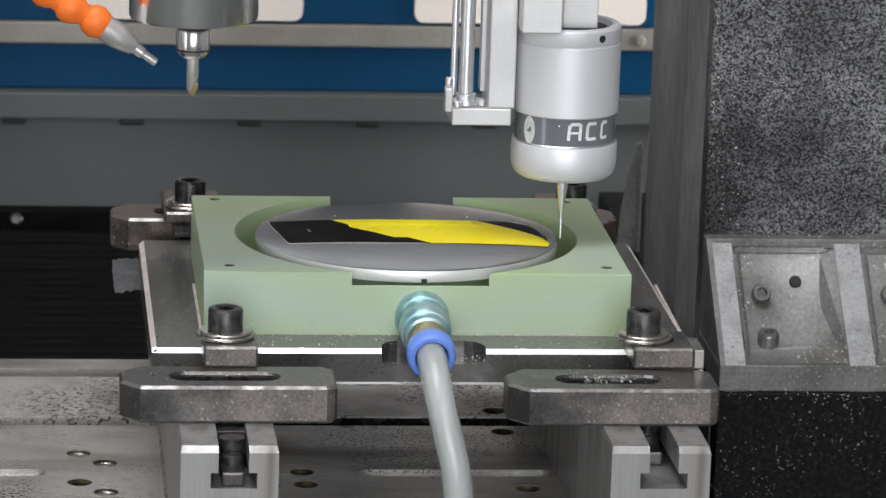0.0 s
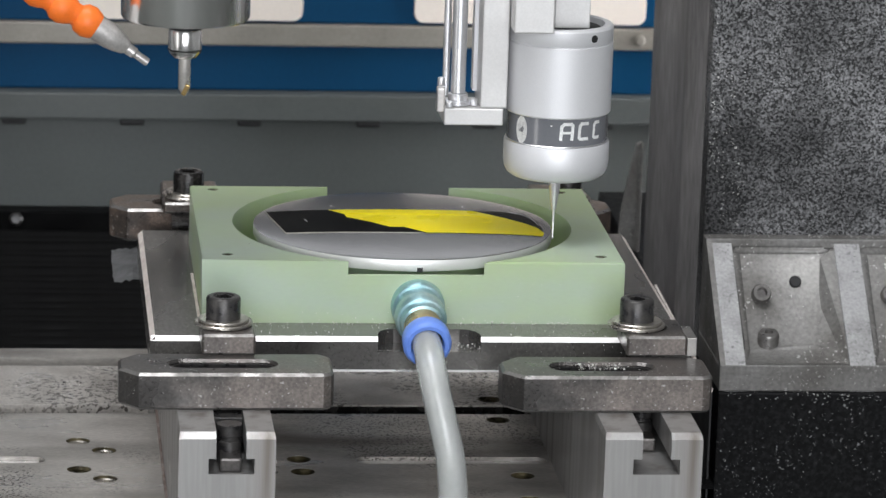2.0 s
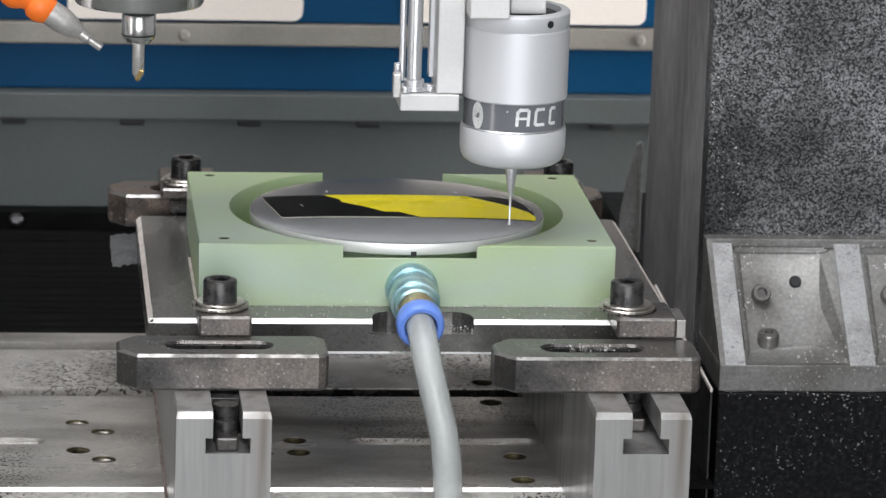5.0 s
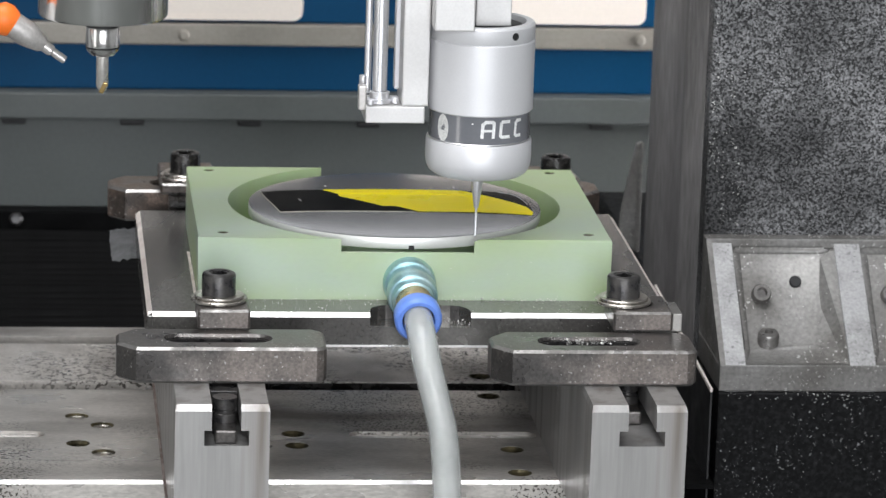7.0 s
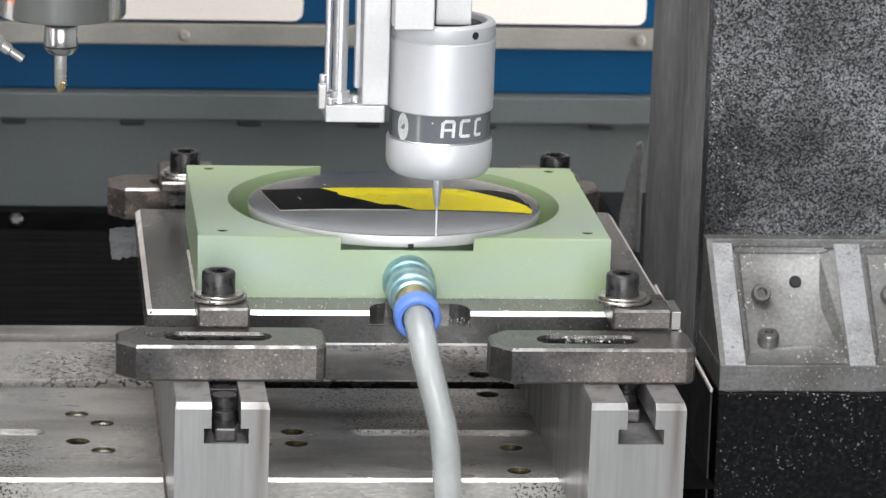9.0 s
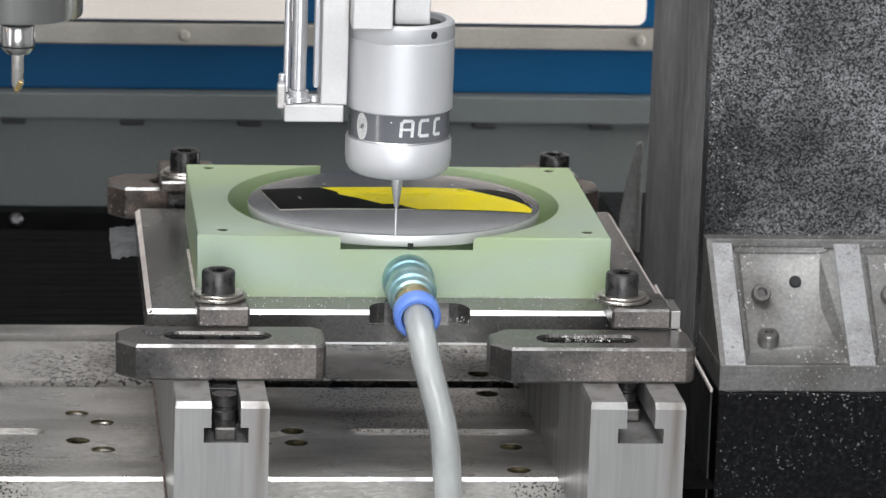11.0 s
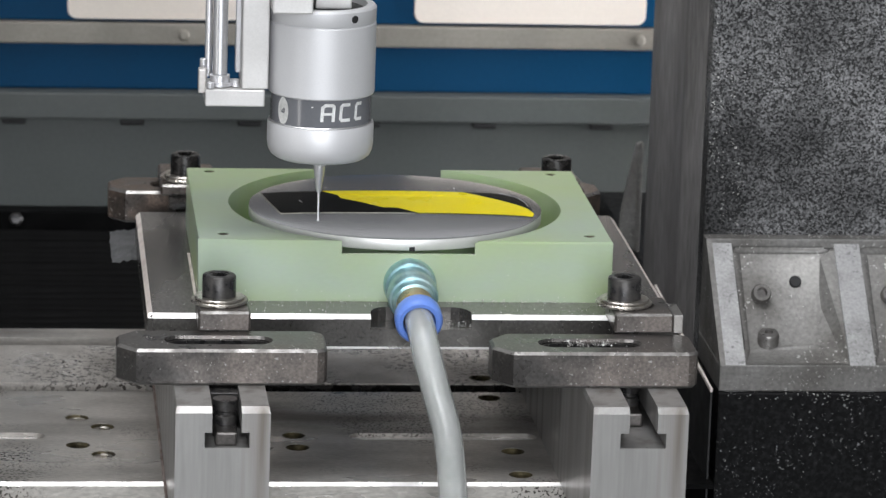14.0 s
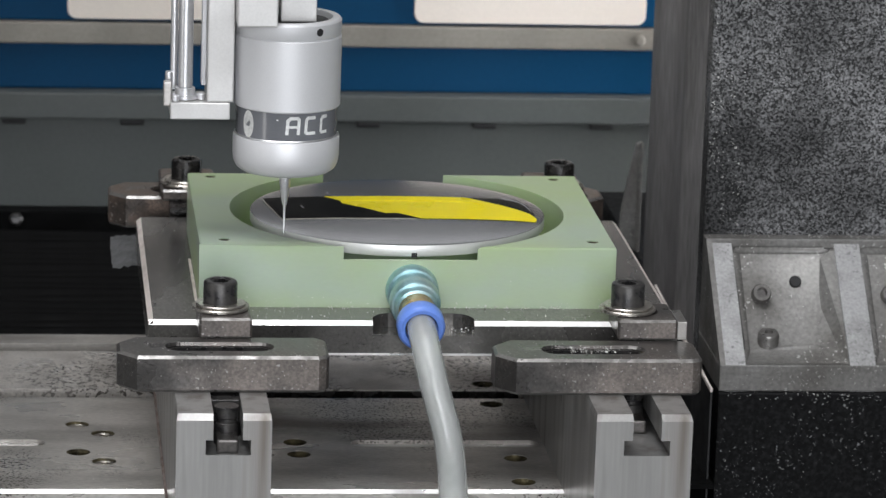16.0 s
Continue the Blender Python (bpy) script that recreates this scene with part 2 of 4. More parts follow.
# ---- mesh helpers, in millimetres ----
def part(name, bm, mat, parent=None, label="", smooth=False):
    """Links a mesh built in millimetres as one object, under a thing or a part."""
    me = bpy.data.meshes.new(name)
    bmesh.ops.scale(bm, vec=(MM, MM, MM), verts=bm.verts)
    bmesh.ops.recalc_face_normals(bm, faces=bm.faces)
    for f in bm.faces:
        f.smooth = smooth
    bm.to_mesh(me)
    bm.free()
    me.materials.append(mat)
    if smooth:
        me.set_sharp_from_angle(angle=radians(38))
    ob = new(name, me)
    if parent:
        ob.parent = parent
    if label:
        ob["label"] = label
    return ob


def thing(name, x, y, z, label, category, group="", kind="", rz=0):
    ob = new(name)
    ob.empty_display_size = 0.005
    ob.matrix_world = pose(x * MM, y * MM, z * MM, 0, 0, rz)
    return tagged(ob, label, category, group, kind)


def bevel(bm, w, seg=2):
    if w:
        bmesh.ops.bevel(bm, geom=[e for e in bm.edges if len(e.link_faces) == 2 and e.calc_face_angle() > 0.6], offset=w,
                        segments=seg, profile=0.6, affect="EDGES", clamp_overlap=True)
    return bm


def box(x0, x1, y0, y1, z0, z1, w=0.4, seg=2):
    bm = bmesh.new()
    bmesh.ops.create_cube(bm, size=1)
    for v in bm.verts:
        v.co = Vector(((x0, x1)[v.co.x > 0], (y0, y1)[v.co.y > 0], (z0, z1)[v.co.z > 0]))
    return bevel(bm, w, seg)


def add(bm, other):
    me = bpy.data.meshes.new("joined")
    other.to_mesh(me)
    other.free()
    bm.from_mesh(me)
    bpy.data.meshes.remove(me)
    return bm


def circle(cx, cy, r, n=32, a0=0.0, a1=360.0, closed=True):
    k = n if closed else n + 1
    return [(cx + r * math.cos(radians(a0 + (a1 - a0) * i / n)), cy + r * math.sin(radians(a0 + (a1 - a0) * i / n))) for i in range(k)]


def capsule(x0, x1, y, r, n=10):
    return circle(x1, y, r, n, -90, 90, False) + circle(x0, y, r, n, 90, 270, False)


def prism(outer, holes, z0, z1, w=0.0):
    """A plate with an outline and through holes."""
    bm = bmesh.new()
    edges = []
    for loop in (outer, *holes):
        vs = [bm.verts.new((x, y, z0)) for x, y in loop]
        edges += [bm.edges.new((vs[i], vs[(i + 1) % len(vs)])) for i in range(len(vs))]
    bmesh.ops.triangle_fill(bm, use_beauty=True, use_dissolve=False, edges=edges)
    got = bmesh.ops.extrude_face_region(bm, geom=list(bm.faces))
    for v in got["geom"]:
        if isinstance(v, bmesh.types.BMVert):
            v.co.z = z1
    bmesh.ops.recalc_face_normals(bm, faces=bm.faces)
    if w:
        es = [e for e in bm.edges if len(e.link_faces) == 2 and e.calc_face_angle() > 1.2]
        bmesh.ops.bevel(bm, geom=es, offset=w, segments=1, affect="EDGES", clamp_overlap=True)
    return bm


def lathe(rows, n=48, cx=0.0, cy=0.0, a0=0.0, a1=360.0):
    """A turned shape about z from rows of (radius, z)."""
    bm = bmesh.new()
    full = a1 - a0 >= 360
    k = n if full else n + 1
    rings = []
    for r, z in rows:
        if r < 1e-6:
            rings.append([bm.verts.new((cx, cy, z))])
        else:
            rings.append([bm.verts.new((cx + r * math.cos(radians(a0 + (a1 - a0) * i / n)), cy + r * math.sin(radians(a0 + (a1 - a0) * i / n)), z)) for i in range(k)])
    for a, b in zip(rings, rings[1:]):
        for i in range(n):
            j = (i + 1) % k
            vs = [a[i % len(a)], a[j % len(a)], b[j % len(b)], b[i % len(b)]]
            vs = list(dict.fromkeys(vs))
            if len(vs) > 2:
                bm.faces.new(vs)
    return bm


def turned(bm, m):
    bmesh.ops.transform(bm, matrix=m, verts=bm.verts)
    return bm


def sweep(points, r, n=16, r_in=0.0):
    """A round tube along points; with r_in it is hollow."""
    bm = bmesh.new()
    P = [Vector(p) for p in points]

    def skin(rad):
        rings = []
        side = Vector((1, 0, 0))
        for i, p in enumerate(P):
            d = (P[min(i + 1, len(P) - 1)] - P[max(i - 1, 0)]).normalized()
            side = (side - d * side.dot(d)).normalized()
            up = d.cross(side)
            rr = rad[i] if isinstance(rad, (list, tuple)) else rad
            rings.append([bm.verts.new(p + side * rr * math.cos(2 * math.pi * k / n) + up * rr * math.sin(2 * math.pi * k / n)) for k in range(n)])
        for a, b in zip(rings, rings[1:]):
            for k in range(n):
                bm.faces.new((a[k], a[(k + 1) % n], b[(k + 1) % n], b[k]))
        return rings
    outer = skin(r)
    if r_in:
        inner = skin(r_in)
        for a, b in ((outer[0], inner[0]), (outer[-1], inner[-1])):
            for k in range(n):
                bm.faces.new((a[k], a[(k + 1) % n], b[(k + 1) % n], b[k]))
    else:
        bm.faces.new(outer[0]), bm.faces.new(outer[-1])
    return bm


def spline(points, steps=8):
    """A smooth line through points."""
    P = [Vector(p) for p in points]
    P = [P[0] * 2 - P[1], *P, P[-1] * 2 - P[-2]]
    out = []
    for i in range(1, len(P) - 2):
        a, b, c, d = P[i - 1:i + 3]
        for s in range(steps):
            t = s / steps
            out.append(0.5 * (2 * b + (c - a) * t + (2 * a - 5 * b + 4 * c - d) * t * t + (3 * b - a - 3 * c + d) * t ** 3))
    return out + [P[-2]]


ON_TABLE, ON_HEAD = [], []

# ---- setting: workshop, machine back wall, granite ----
def structure(name, bm, mat, label, category):
    return tagged(part(name, bm, mat), label, category, kind="structure")


def room():
    x0, x1, y0, y1, z0, z1 = -2500, 2500, -3500, 1500, -1000, 2600
    structure("floor", box(x0, x1, y0, y1, z0 - 50, z0, 0), M_floor, "grey-green painted workshop floor", "floor")
    structure("ceiling", box(x0, x1, y0, y1, z1, z1 + 50, 0), M_room, "plain pale workshop ceiling", "ceiling")
    structure("wall_north", box(x0, x1, y1, y1 + 50, z0, z1, 0), M_room, "plain pale workshop wall", "wall")
    structure("wall_south", box(x0, x1, y0 - 50, y0, z0, z1, 0), M_room, "plain pale workshop wall", "wall")
    structure("wall_east", box(x1, x1 + 50, y0, y1, z0, z1, 0), M_room, "plain pale workshop wall", "wall")
    structure("wall_west", box(x0 - 50, x0, y0, y1, z0, z1, 0), M_room, "plain pale workshop wall", "wall")


WY = 467


def rounded(x0, x1, z0, z1, r, n=6):
    return (circle(x1 - r, z0 + r, r, n, -90, 0, False) + circle(x1 - r, z1 - r, r, n, 0, 90, False)
            + circle(x0 + r, z1 - r, r, n, 90, 180, False) + circle(x0 + r, z0 + r, r, n, 180, 270, False))


STAND = pose(0, 0, 0, 90)


def back_wall():
    wall = thing("back_wall", 0, WY, -20, "machine back wall in grey-green and blue paint with a beige rail", "wall", kind="structure")
    X0, X1 = -420, 420

    def slab(name, z0, z1, y0, y1, mat, w=1.0):
        return part(name, box(X0, X1, y0, y1, z0 + 20, z1 + 20, w), mat, wall)
    slab("lower_panel", -48, 38.3, 0, 12, M_wallgrey)
    slab("ledge", 38.5, 52.4, -9, 12, M_wallgrey, 1.2)
    slab("blue_panel", 52.6, 76, 0, 12, M_wallblue)
    slab("beige_rail", 76.2, 87.2, -4, 12, M_beige, 1.0)
    slab("blue_panel", 87.4, 122, 0, 12, M_wallblue)
    slab("dark_panel", 122.2, 262, 0, 12, M_void)
    slab("upper_panel", 262.2, 420, 0, 12, M_upper)
    for x0 in (-286, -126.5, 48.0, 208):
        bm = turned(prism(rounded(x0, x0 + 118, 109, 165, 5), [], 0, 3, 0.6), STAND)
        part("cream_panel", bm, M_cream, wall)
    # dark boxes paint the bolt shadows under the ledge
    for x in (-152.8, -93.5, -34.5, 25.8, 85, 145):
        part("bracket", box(x - 6, x + 6, -7.5, 0.5, 55.5, 58.3, 1.0), M_dark, wall)
    for x in (-68.3, 163.2, -180):
        bm = turned(lathe([(0, 0), (2.6, 0), (2.9, 1.0), (2.0, 2.2), (0, 2.4)], 16), pose(x, -4, 101.5, 90))
        part("screw", bm, M_beige, wall, smooth=True)


def column():
    x0 = 142
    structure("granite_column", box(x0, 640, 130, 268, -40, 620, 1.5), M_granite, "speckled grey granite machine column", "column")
    # unseen column added on the left to keep light off the wall
    structure("granite_column", box(-560, -212, 130, 268, -48, 620, 1.5), M_granite, "unseen granite column added to shade the left wall", "column")
    structure("granite_bed", box(x0, 640, 74, 440, -48.3, 8, 1.0), M_granite_dark, "black speckled granite machine bed", "machine bed")
    structure("machine_base", box(-400, 640, -70, 485, -1000, -48.4, 4.0), M_granite_dark, "black granite machine base standing on the floor", "machine base")
    # side cover on the column's flank: shallow vertical waves
    bm = bmesh.new()
    n, rows = 40, []
    for z in (2, 600):
        rows.append([bm.verts.new((x0 - 0.4 - (2.4 + 1.6 * math.sin(i / n * 9.0)) * min(1.0, i / 9), 140 + i * (127 / n), z)) for i in range(n + 1)])
    for i in range(n):
        bm.faces.new((rows[0][i], rows[0][i + 1], rows[1][i + 1], rows[1][i]))
    got = bmesh.ops.extrude_face_region(bm, geom=list(bm.faces))
    for v in got["geom"]:
        if isinstance(v, bmesh.types.BMVert):
            v.co.x = x0 - 0.2
    structure("side_cover", bm, M_cover, "dull grey side cover with shallow vertical folds", "machine cover")


def guard():
    g = thing("side_guard", 140, 90, 6, "thin bare sheet metal guard beside the table", "guard", kind="structure")
    bm = box(-5.2, -4.1, -36, 120, 7.6, 9.2, 0.25)
    # sheet added to carry the strip and blacken what lies below it
    sheet = box(-5.0, -4.3, -36, 120, -54, 7.4, 0)
    for v in [*bm.verts, *[v for v in sheet.verts if v.co.z > 0]]:
        v.co.z += 0.026 * (v.co.y + 36)
    part("edge_strip", bm, M_edge_sheen, g, "bare bright sheet edge")
    part("edge_sheet", sheet, M_dark, g, "added black sheet that carries the edge strip")
    bm = turned(prism([(2.8, 2), (3.6, 55.5), (1.2, 54.5), (-1.8, 41), (-5, 22), (-7, 2)], [], 0, 3, 0.4), pose(0, 229, 0, 90))
    part("upright", bm, M_cast, g)
    part("upright_edge", box(1.9, 4.0, 224, 225.6, 2, 55.5, 0.5), M_cast, g, "pale worn edge")


# ---- table and rails ----
TY0, TY1 = -23, 205


def machine_table():
    t = thing("machine_table", 0, 0, -40, "worn machined steel table with drilled holes and slots", "table")
    ON_TABLE.append(t)
    X0, X1 = -205, 96

    def strip(y0, y1, holes, z0=20, w=0.0):
        return prism([(X0, y0), (X1, y0), (X1, y1), (X0, y1)], holes, z0, 40, w)
    h = [circle(x, y, 4.9, 24) for x, y in ((-126.3, 66.3), (-116.1, 53.4), (-126.4, 27.8), (-116.4, 15.4), (-39, 41.9), (-38.5, 25.2), (48.3, 20.2), (47.7, -11.4), (47.3, 97.5))]
    h += [capsule(-196, -144, 40.3, 4.5), capsule(-12, 56, 40.3, 4.5)]
    part("top", strip(TY0 + 1.4, 105.6, h), M_table, t)
    part("top", strip(118.5, 177.5, [circle(47, 128, 4.9, 24)]), M_pitted, t, "pitted strip of the table top")
    part("top", strip(190, TY1, []), M_table, t)
    part("body", box(X0, X1, TY0 + 0.5, TY1, -8, 20, 0.5), M_table, t)
    for x, y in ((-126.3, 66.3), (-116.1, 53.4), (-126.4, 27.8), (-116.4, 15.4), (-39, 41.9), (-38.5, 25.2), (48.3, 20.2), (47.7, -11.4), (47.3, 97.5), (47, 128)):
        part("threaded_hole", lathe([(4.85, 39.7), (4.1, 38.6), (4.1, 22), (0, 21)], 24, x, y), M_hole, t, "dark brassy threaded hole")
        # pale discs paint the reflection off the left holes' far walls
        if x < -100 and y != 27.8:
            part("hole_glint", lathe([(0, 38.5), (3.4, 38.5), (4.0, 38.9), (4.1, 38.2)], 24, x, y), M_washer, t, "pale disc that paints the reflection in the hole")
    # chamfered front lip
    bm = bmesh.new()
    prof = [(TY0 + 1.4, 40), (TY0, 38.7), (TY0, 20.5), (TY0 + 1.4, 20.5)]
    a = [bm.verts.new((X0, y, z)) for y, z in prof]
    b = [bm.verts.new((X1, y, z)) for y, z in prof]
    bm.faces.new(a), bm.faces.new(b)
    for i in range(4):
        bm.faces.new((a[i], a[(i + 1) % 4], b[(i + 1) % 4], b[i]))
    lip = part("front_lip", bm, M_table, t, "bright chamfered front edge")
    lip.data.materials.append(M_edge)
    for f in lip.data.polygons:
        f.material_index = int(f.normal.z > 0.3 and f.normal.y < -0.3)
    for x0, x1 in ((-196, -146), (-12, 56)):
        part("slot_floor", box(x0 - 4, x1 + 4, 36, 44.6, 30, 38.4, 0), M_edge, t, "bright slot floor")
    # black strips between the rails paint the shade in the grooves
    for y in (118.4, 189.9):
        part("groove_wall", box(-57, 61, y - 0.6, y - 0.05, 22.1, 39.5, 0), M_oily_and_shade, t, "black strip that paints the groove wall's shade")
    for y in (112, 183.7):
        part("groove_floor", box(X0, X1, y - 5.5, y + 5.5, 20, 22, 0), M_oily_and_shade, t, "groove floor darkened for its shade")


def rail(x0, x1, sx0, sx1, tx0, tx1, near):
    """T-slot riser bar, open at the front."""
    r = thing("t_slot_rail", (x0 + x1) / 2, -103, 0, "bare steel T-slot riser bar on the machine table", "rail", "riser rails")
    c = (x0 + x1) / 2
    a, b, s0, s1, t0, t1 = x0 - c, x1 - c, sx0 - c, sx1 - c, tx0 - c, tx1 - c
    zt, zn, zb, ch = 54, 44.4, 38.6, 2.2
    L = 288

    def solid(prof, y0=0.0):
        bm = bmesh.new()
        f = bm.faces.new([bm.verts.new((x, y0, z)) for x, z in prof])
        got = bmesh.ops.extrude_face_region(bm, geom=[f])
        for v in got["geom"]:
            if isinstance(v, bmesh.types.BMVert):
                v.co.y = L
        return bm
    bm = solid([(a, 0), (b, 0), (b, zt - ch), (s1, zt - ch), (s1, zn), (t1, zn), (t1, zb), (t0, zb), (t0, zn), (s0, zn), (s0, zt - ch), (a, zt - ch)])
    for u0, u1 in ((a, s0), (s1, b)):
        cap = solid([(u0, zt - ch), (u1, zt - ch), (u1 - 0.5 * (u1 == b), zt), (u0 + 0.5 * (u0 == a), zt)])
        for v in cap.verts:
            if v.co.z > zt - 0.1 and v.co.y < 1:
                v.co.y += ch
        add(bm, cap)
    part("bar", bm, M_rail, r)
    # T-bolts and a block added to blacken the slot neck
    m0 = (s0 + s1) / 2
    for y in (near, 69, 270):
        part("t_nut", box(m0 - 7.2 + 3.2 * (y == near), m0 + 7.2 - 3.2 * (y == near), y - 7 - 7 * (y == near), y + 7, zb + 0.1, zn - 0.5, 0.8), M_clamp, r, "worn dark T-nut")
        part("stud", lathe([(0, zb + 0.2), (4.6, zb + 0.2), (4.6, zn + 2.5), (3.9, zn + 3), (3.9, zn + 4.2), (4.6, zn + 4.6), (4.6, zt - 1), (0, zt - 0.8)], 20, m0, y), M_bolt, r, smooth=True)
    part("slot_neck_block", box(s0 + 0.15, s1 - 0.15, near + 8, 110, zn + 0.2, zt - 1.2, 0.3), M_bolt, r, "added black block that darkens the slot neck")
    # thin pinkish-brown strip where the left rail meets the table
    if c < 0:
        part("seam_strip", box(a - 1.0, a - 0.05, 1, L - 2, 0, 1.0, 0), M_seam, r, "thin pinkish-brown strip along the foot")
    ON_TABLE.append(r)
    return r


# ---- clamps ----
def worn(bm):
    """Rubbed bright bevels along the edges."""
    bm.normal_update()
    for f in bm.faces:
        n = sorted(abs(q) for q in f.normal)
        if n[1] > 0.35 and abs(f.calc_center_median().y) > 8 and f.calc_area() < 140 and 0.3 < abs(f.normal.z) < 0.95:
            f.material_index = 1


def clamp_bar(x, y, z, length, group, rz=0, mat=None):
    """Strap clamp with a nosed end and a long slot; the nose points to -x."""
    c = thing("strap_clamp", x, y, z, "dark worn steel strap clamp with a long slot", "clamp", group, rz=rz)
    L, W, H = length, 28, 14
    out = [(-L / 2 + 7.2, -W / 2), (L / 2 - 4, -W / 2), (L / 2 - 1.2, -W / 2 + 1.2), (L / 2, -W / 2 + 4), (L / 2, W / 2 - 4), (L / 2 - 4, W / 2), (-L / 2 + 7.2, W / 2), (-L / 2, W / 2 - 8), (-L / 2, -W / 2 + 8)]
    bm = prism(out, [capsule(-L / 2 + 24, L / 2 - 26, 0, 5.0)], 0, H, 1.1)
    worn(bm)
    part("bar", bm, mat or M_clamp, c).data.materials.append(M_worn)
    # thin ring added to blacken the slot's inside
    part("black_slot_ring", prism(capsule(-L / 2 + 23.9, L / 2 - 25.9, 0, 5.6), [capsule(-L / 2 + 24.3, L / 2 - 26.3, 0, 4.6)], 1.0, H - 1.6), M_bolt, c, "black inside of the slot")
    ON_TABLE.append(c)
    return c


def clamp_block(x, y, z, w, d, h, mat=None):
    b = thing("clamp_block", x, y, z, "small black steel clamp block with rounded edges", "clamp block", "clamp blocks")
    bm = prism([(-w / 2, -d / 2), (w / 2, -d / 2), (w / 2, d / 2), (-w / 2, d / 2)], [circle(0, 1, 5, 20)], 0, h, 0.9)
    worn(bm)
    part("block", bm, mat or M_clamp, b).data.materials.append(M_worn)
    ON_TABLE.append(b)
    return b


def cap_screw(x, y, z, mat=None, head=8.6):
    s = thing("socket_head_screw", x, y, z, "black socket head cap screw with steel washers", "bolt", "clamp screws")
    part("washer", prism(circle(0, 0, 10.9, 40), [circle(0, 0, 4.5, 20)], 0, 1.4, 0.35), M_washer, s, "thick steel washer")
    part("spring_washer", prism(circle(0.2, 0.1, 9.6, 40), [circle(0, 0, 4.5, 20)], 1.4, 2.5, 0.3), M_washer, s, "thin steel washer")
    R, zb, zt = 6.5, 2.5, 2.5 + head
    rows = [(0, zb), (R, zb), (R, zt - 1.0), (R - 0.3, zt - 0.4), (R - 1.0, zt), (4.1, zt), (3.75, zt - 0.5)]
    bm = lathe(rows, 48)
    part("head", bm, mat or M_bolt, s, smooth=True)
    # hexagonal socket
    bm = prism(circle(0, 0, 4.6, 36), [circle(0, 0, 3.45, 6, 12, 372)], zt - 5, zt - 0.45)
    part("socket", bm, mat or M_bolt, s)
    part("socket_floor", lathe([(0, zt - 4.2), (4.4, zt - 4.2), (4.4, zt - 4.8)], 24), M_dark, s)
    part("shank", lathe([(3.9, -40), (3.9, 2.6)], 20), mat or M_bolt, s, smooth=True)
    ON_TABLE.append(s)
    return s


def sub_plate():
    p = thing("base_plate", 0, 0, 54, "dark oiled steel base plate with bright ground edges", "plate")
    x0, x1, y0, y1, h = -101, 104.5, -21, 147, 13.5
    ch = 1.9
    # recess under the hose fitting
    out = [(x0 + ch, y0 + ch), (-14.5, y0 + ch), (-14.2, y0 + 6), (-13.0, y0 + 9.6), (-10.6, y0 + 12.0), (-7.5, y0 + 13), (18, y0 + 13), (21.4, y0 + 12.0), (23.8, y0 + 9.6), (25.0, y0 + 6), (25.3, y0 + ch), (x1 - ch, y0 + ch), (x1 - ch, y1), (x0 + ch, y1)]
    part("top", prism(out, [], 8, h), M_plate, p)
    part("body", box(x0 + ch, x1 - ch, y0 + ch, y1, 0, 8, 0), M_plate, p)

    def chamfer(name, a, b, inward, bright=M_edge):
        bm = bmesh.new()
        a, b, n = Vector(a), Vector(b), Vector(inward)
        up = Vector((0, 0, 1))
        prof = [n * ch + up * h, up * (h - ch * 0.85), Vector((0, 0, 0)), n * ch]
        va = [bm.verts.new(a + q) for q in prof]
        vb = [bm.verts.new(b + q) for q in prof]
        bm.faces.new(va), bm.faces.new(vb)
        for i in range(4):
            bm.faces.new((va[i], va[(i + 1) % 4], vb[(i + 1) % 4], vb[i]))
        me = part(name, bm, M_plate, p)
        me.data.materials.append(bright)
        me.data.polygons[2].material_index = 1
        return me
    chamfer("front_edge", (x0 + 0.3, y0, 0), (-14.5, y0, 0), (0, 1, 0))
    chamfer("front_edge", (25, y0, 0), (x1 - 0.3, y0, 0), (0, 1, 0))
    part("front_edge", box(-14.5, 25, y0, y0 + ch, 0, 7.9, 0), M_plate, p)
    chamfer("side_edge", (x0, y0 + 0.3, 0), (x0, y1, 0), (1, 0, 0), M_edge_sheen)
    chamfer("side_edge", (x1, y0 + 0.3, 0), (x1, y1, 0), (-1, 0, 0), M_edge_sheen)
    part("lower_edge", box(x0 + ch, x1 - ch, y0 - 0.15, y0 + ch - 0.05, 0.05, 0.9, 0), M_edge, p, "bright ground lower edge")
    # added bright strip that paints the shine on the block's left foot edge
    part("block_foot_line", box(-82.0, -80.9, 0, 74, h, h + 0.5, 0), M_edge_sheen, p)
    ON_TABLE.append(p)


def step_block(x, y, z):
    """Serrated packing block: a row of horizontal teeth on the front."""
    b = thing("step_block", x, y, z, "oily black serrated step block under the rear clamp", "step block")
    prof = [(9, 0), (9, 17), (-8, 17)]
    for i in range(5):
        zt = 17 - i * 3.4
        prof += [(-9.2, zt - 0.5), (-9.2, zt - 2.0), (-7.4, zt - 2.6), (-7.4, zt - 3.3)]
    prof += [(-8, 0)]
    bm = bmesh.new()
    f = bm.faces.new([bm.verts.new((-7.5, q, h)) for q, h in prof])
    got = bmesh.ops.extrude_face_region(bm, geom=[f])
    for v in got["geom"]:
        if isinstance(v, bmesh.types.BMVert):
            v.co.x = 11
    part("block", bm, M_oily_and_shade, b)
    ON_TABLE.append(b)


# ---- fixture block, disc ----
CX, CY, CR = 1.4, 62.3, 67.6


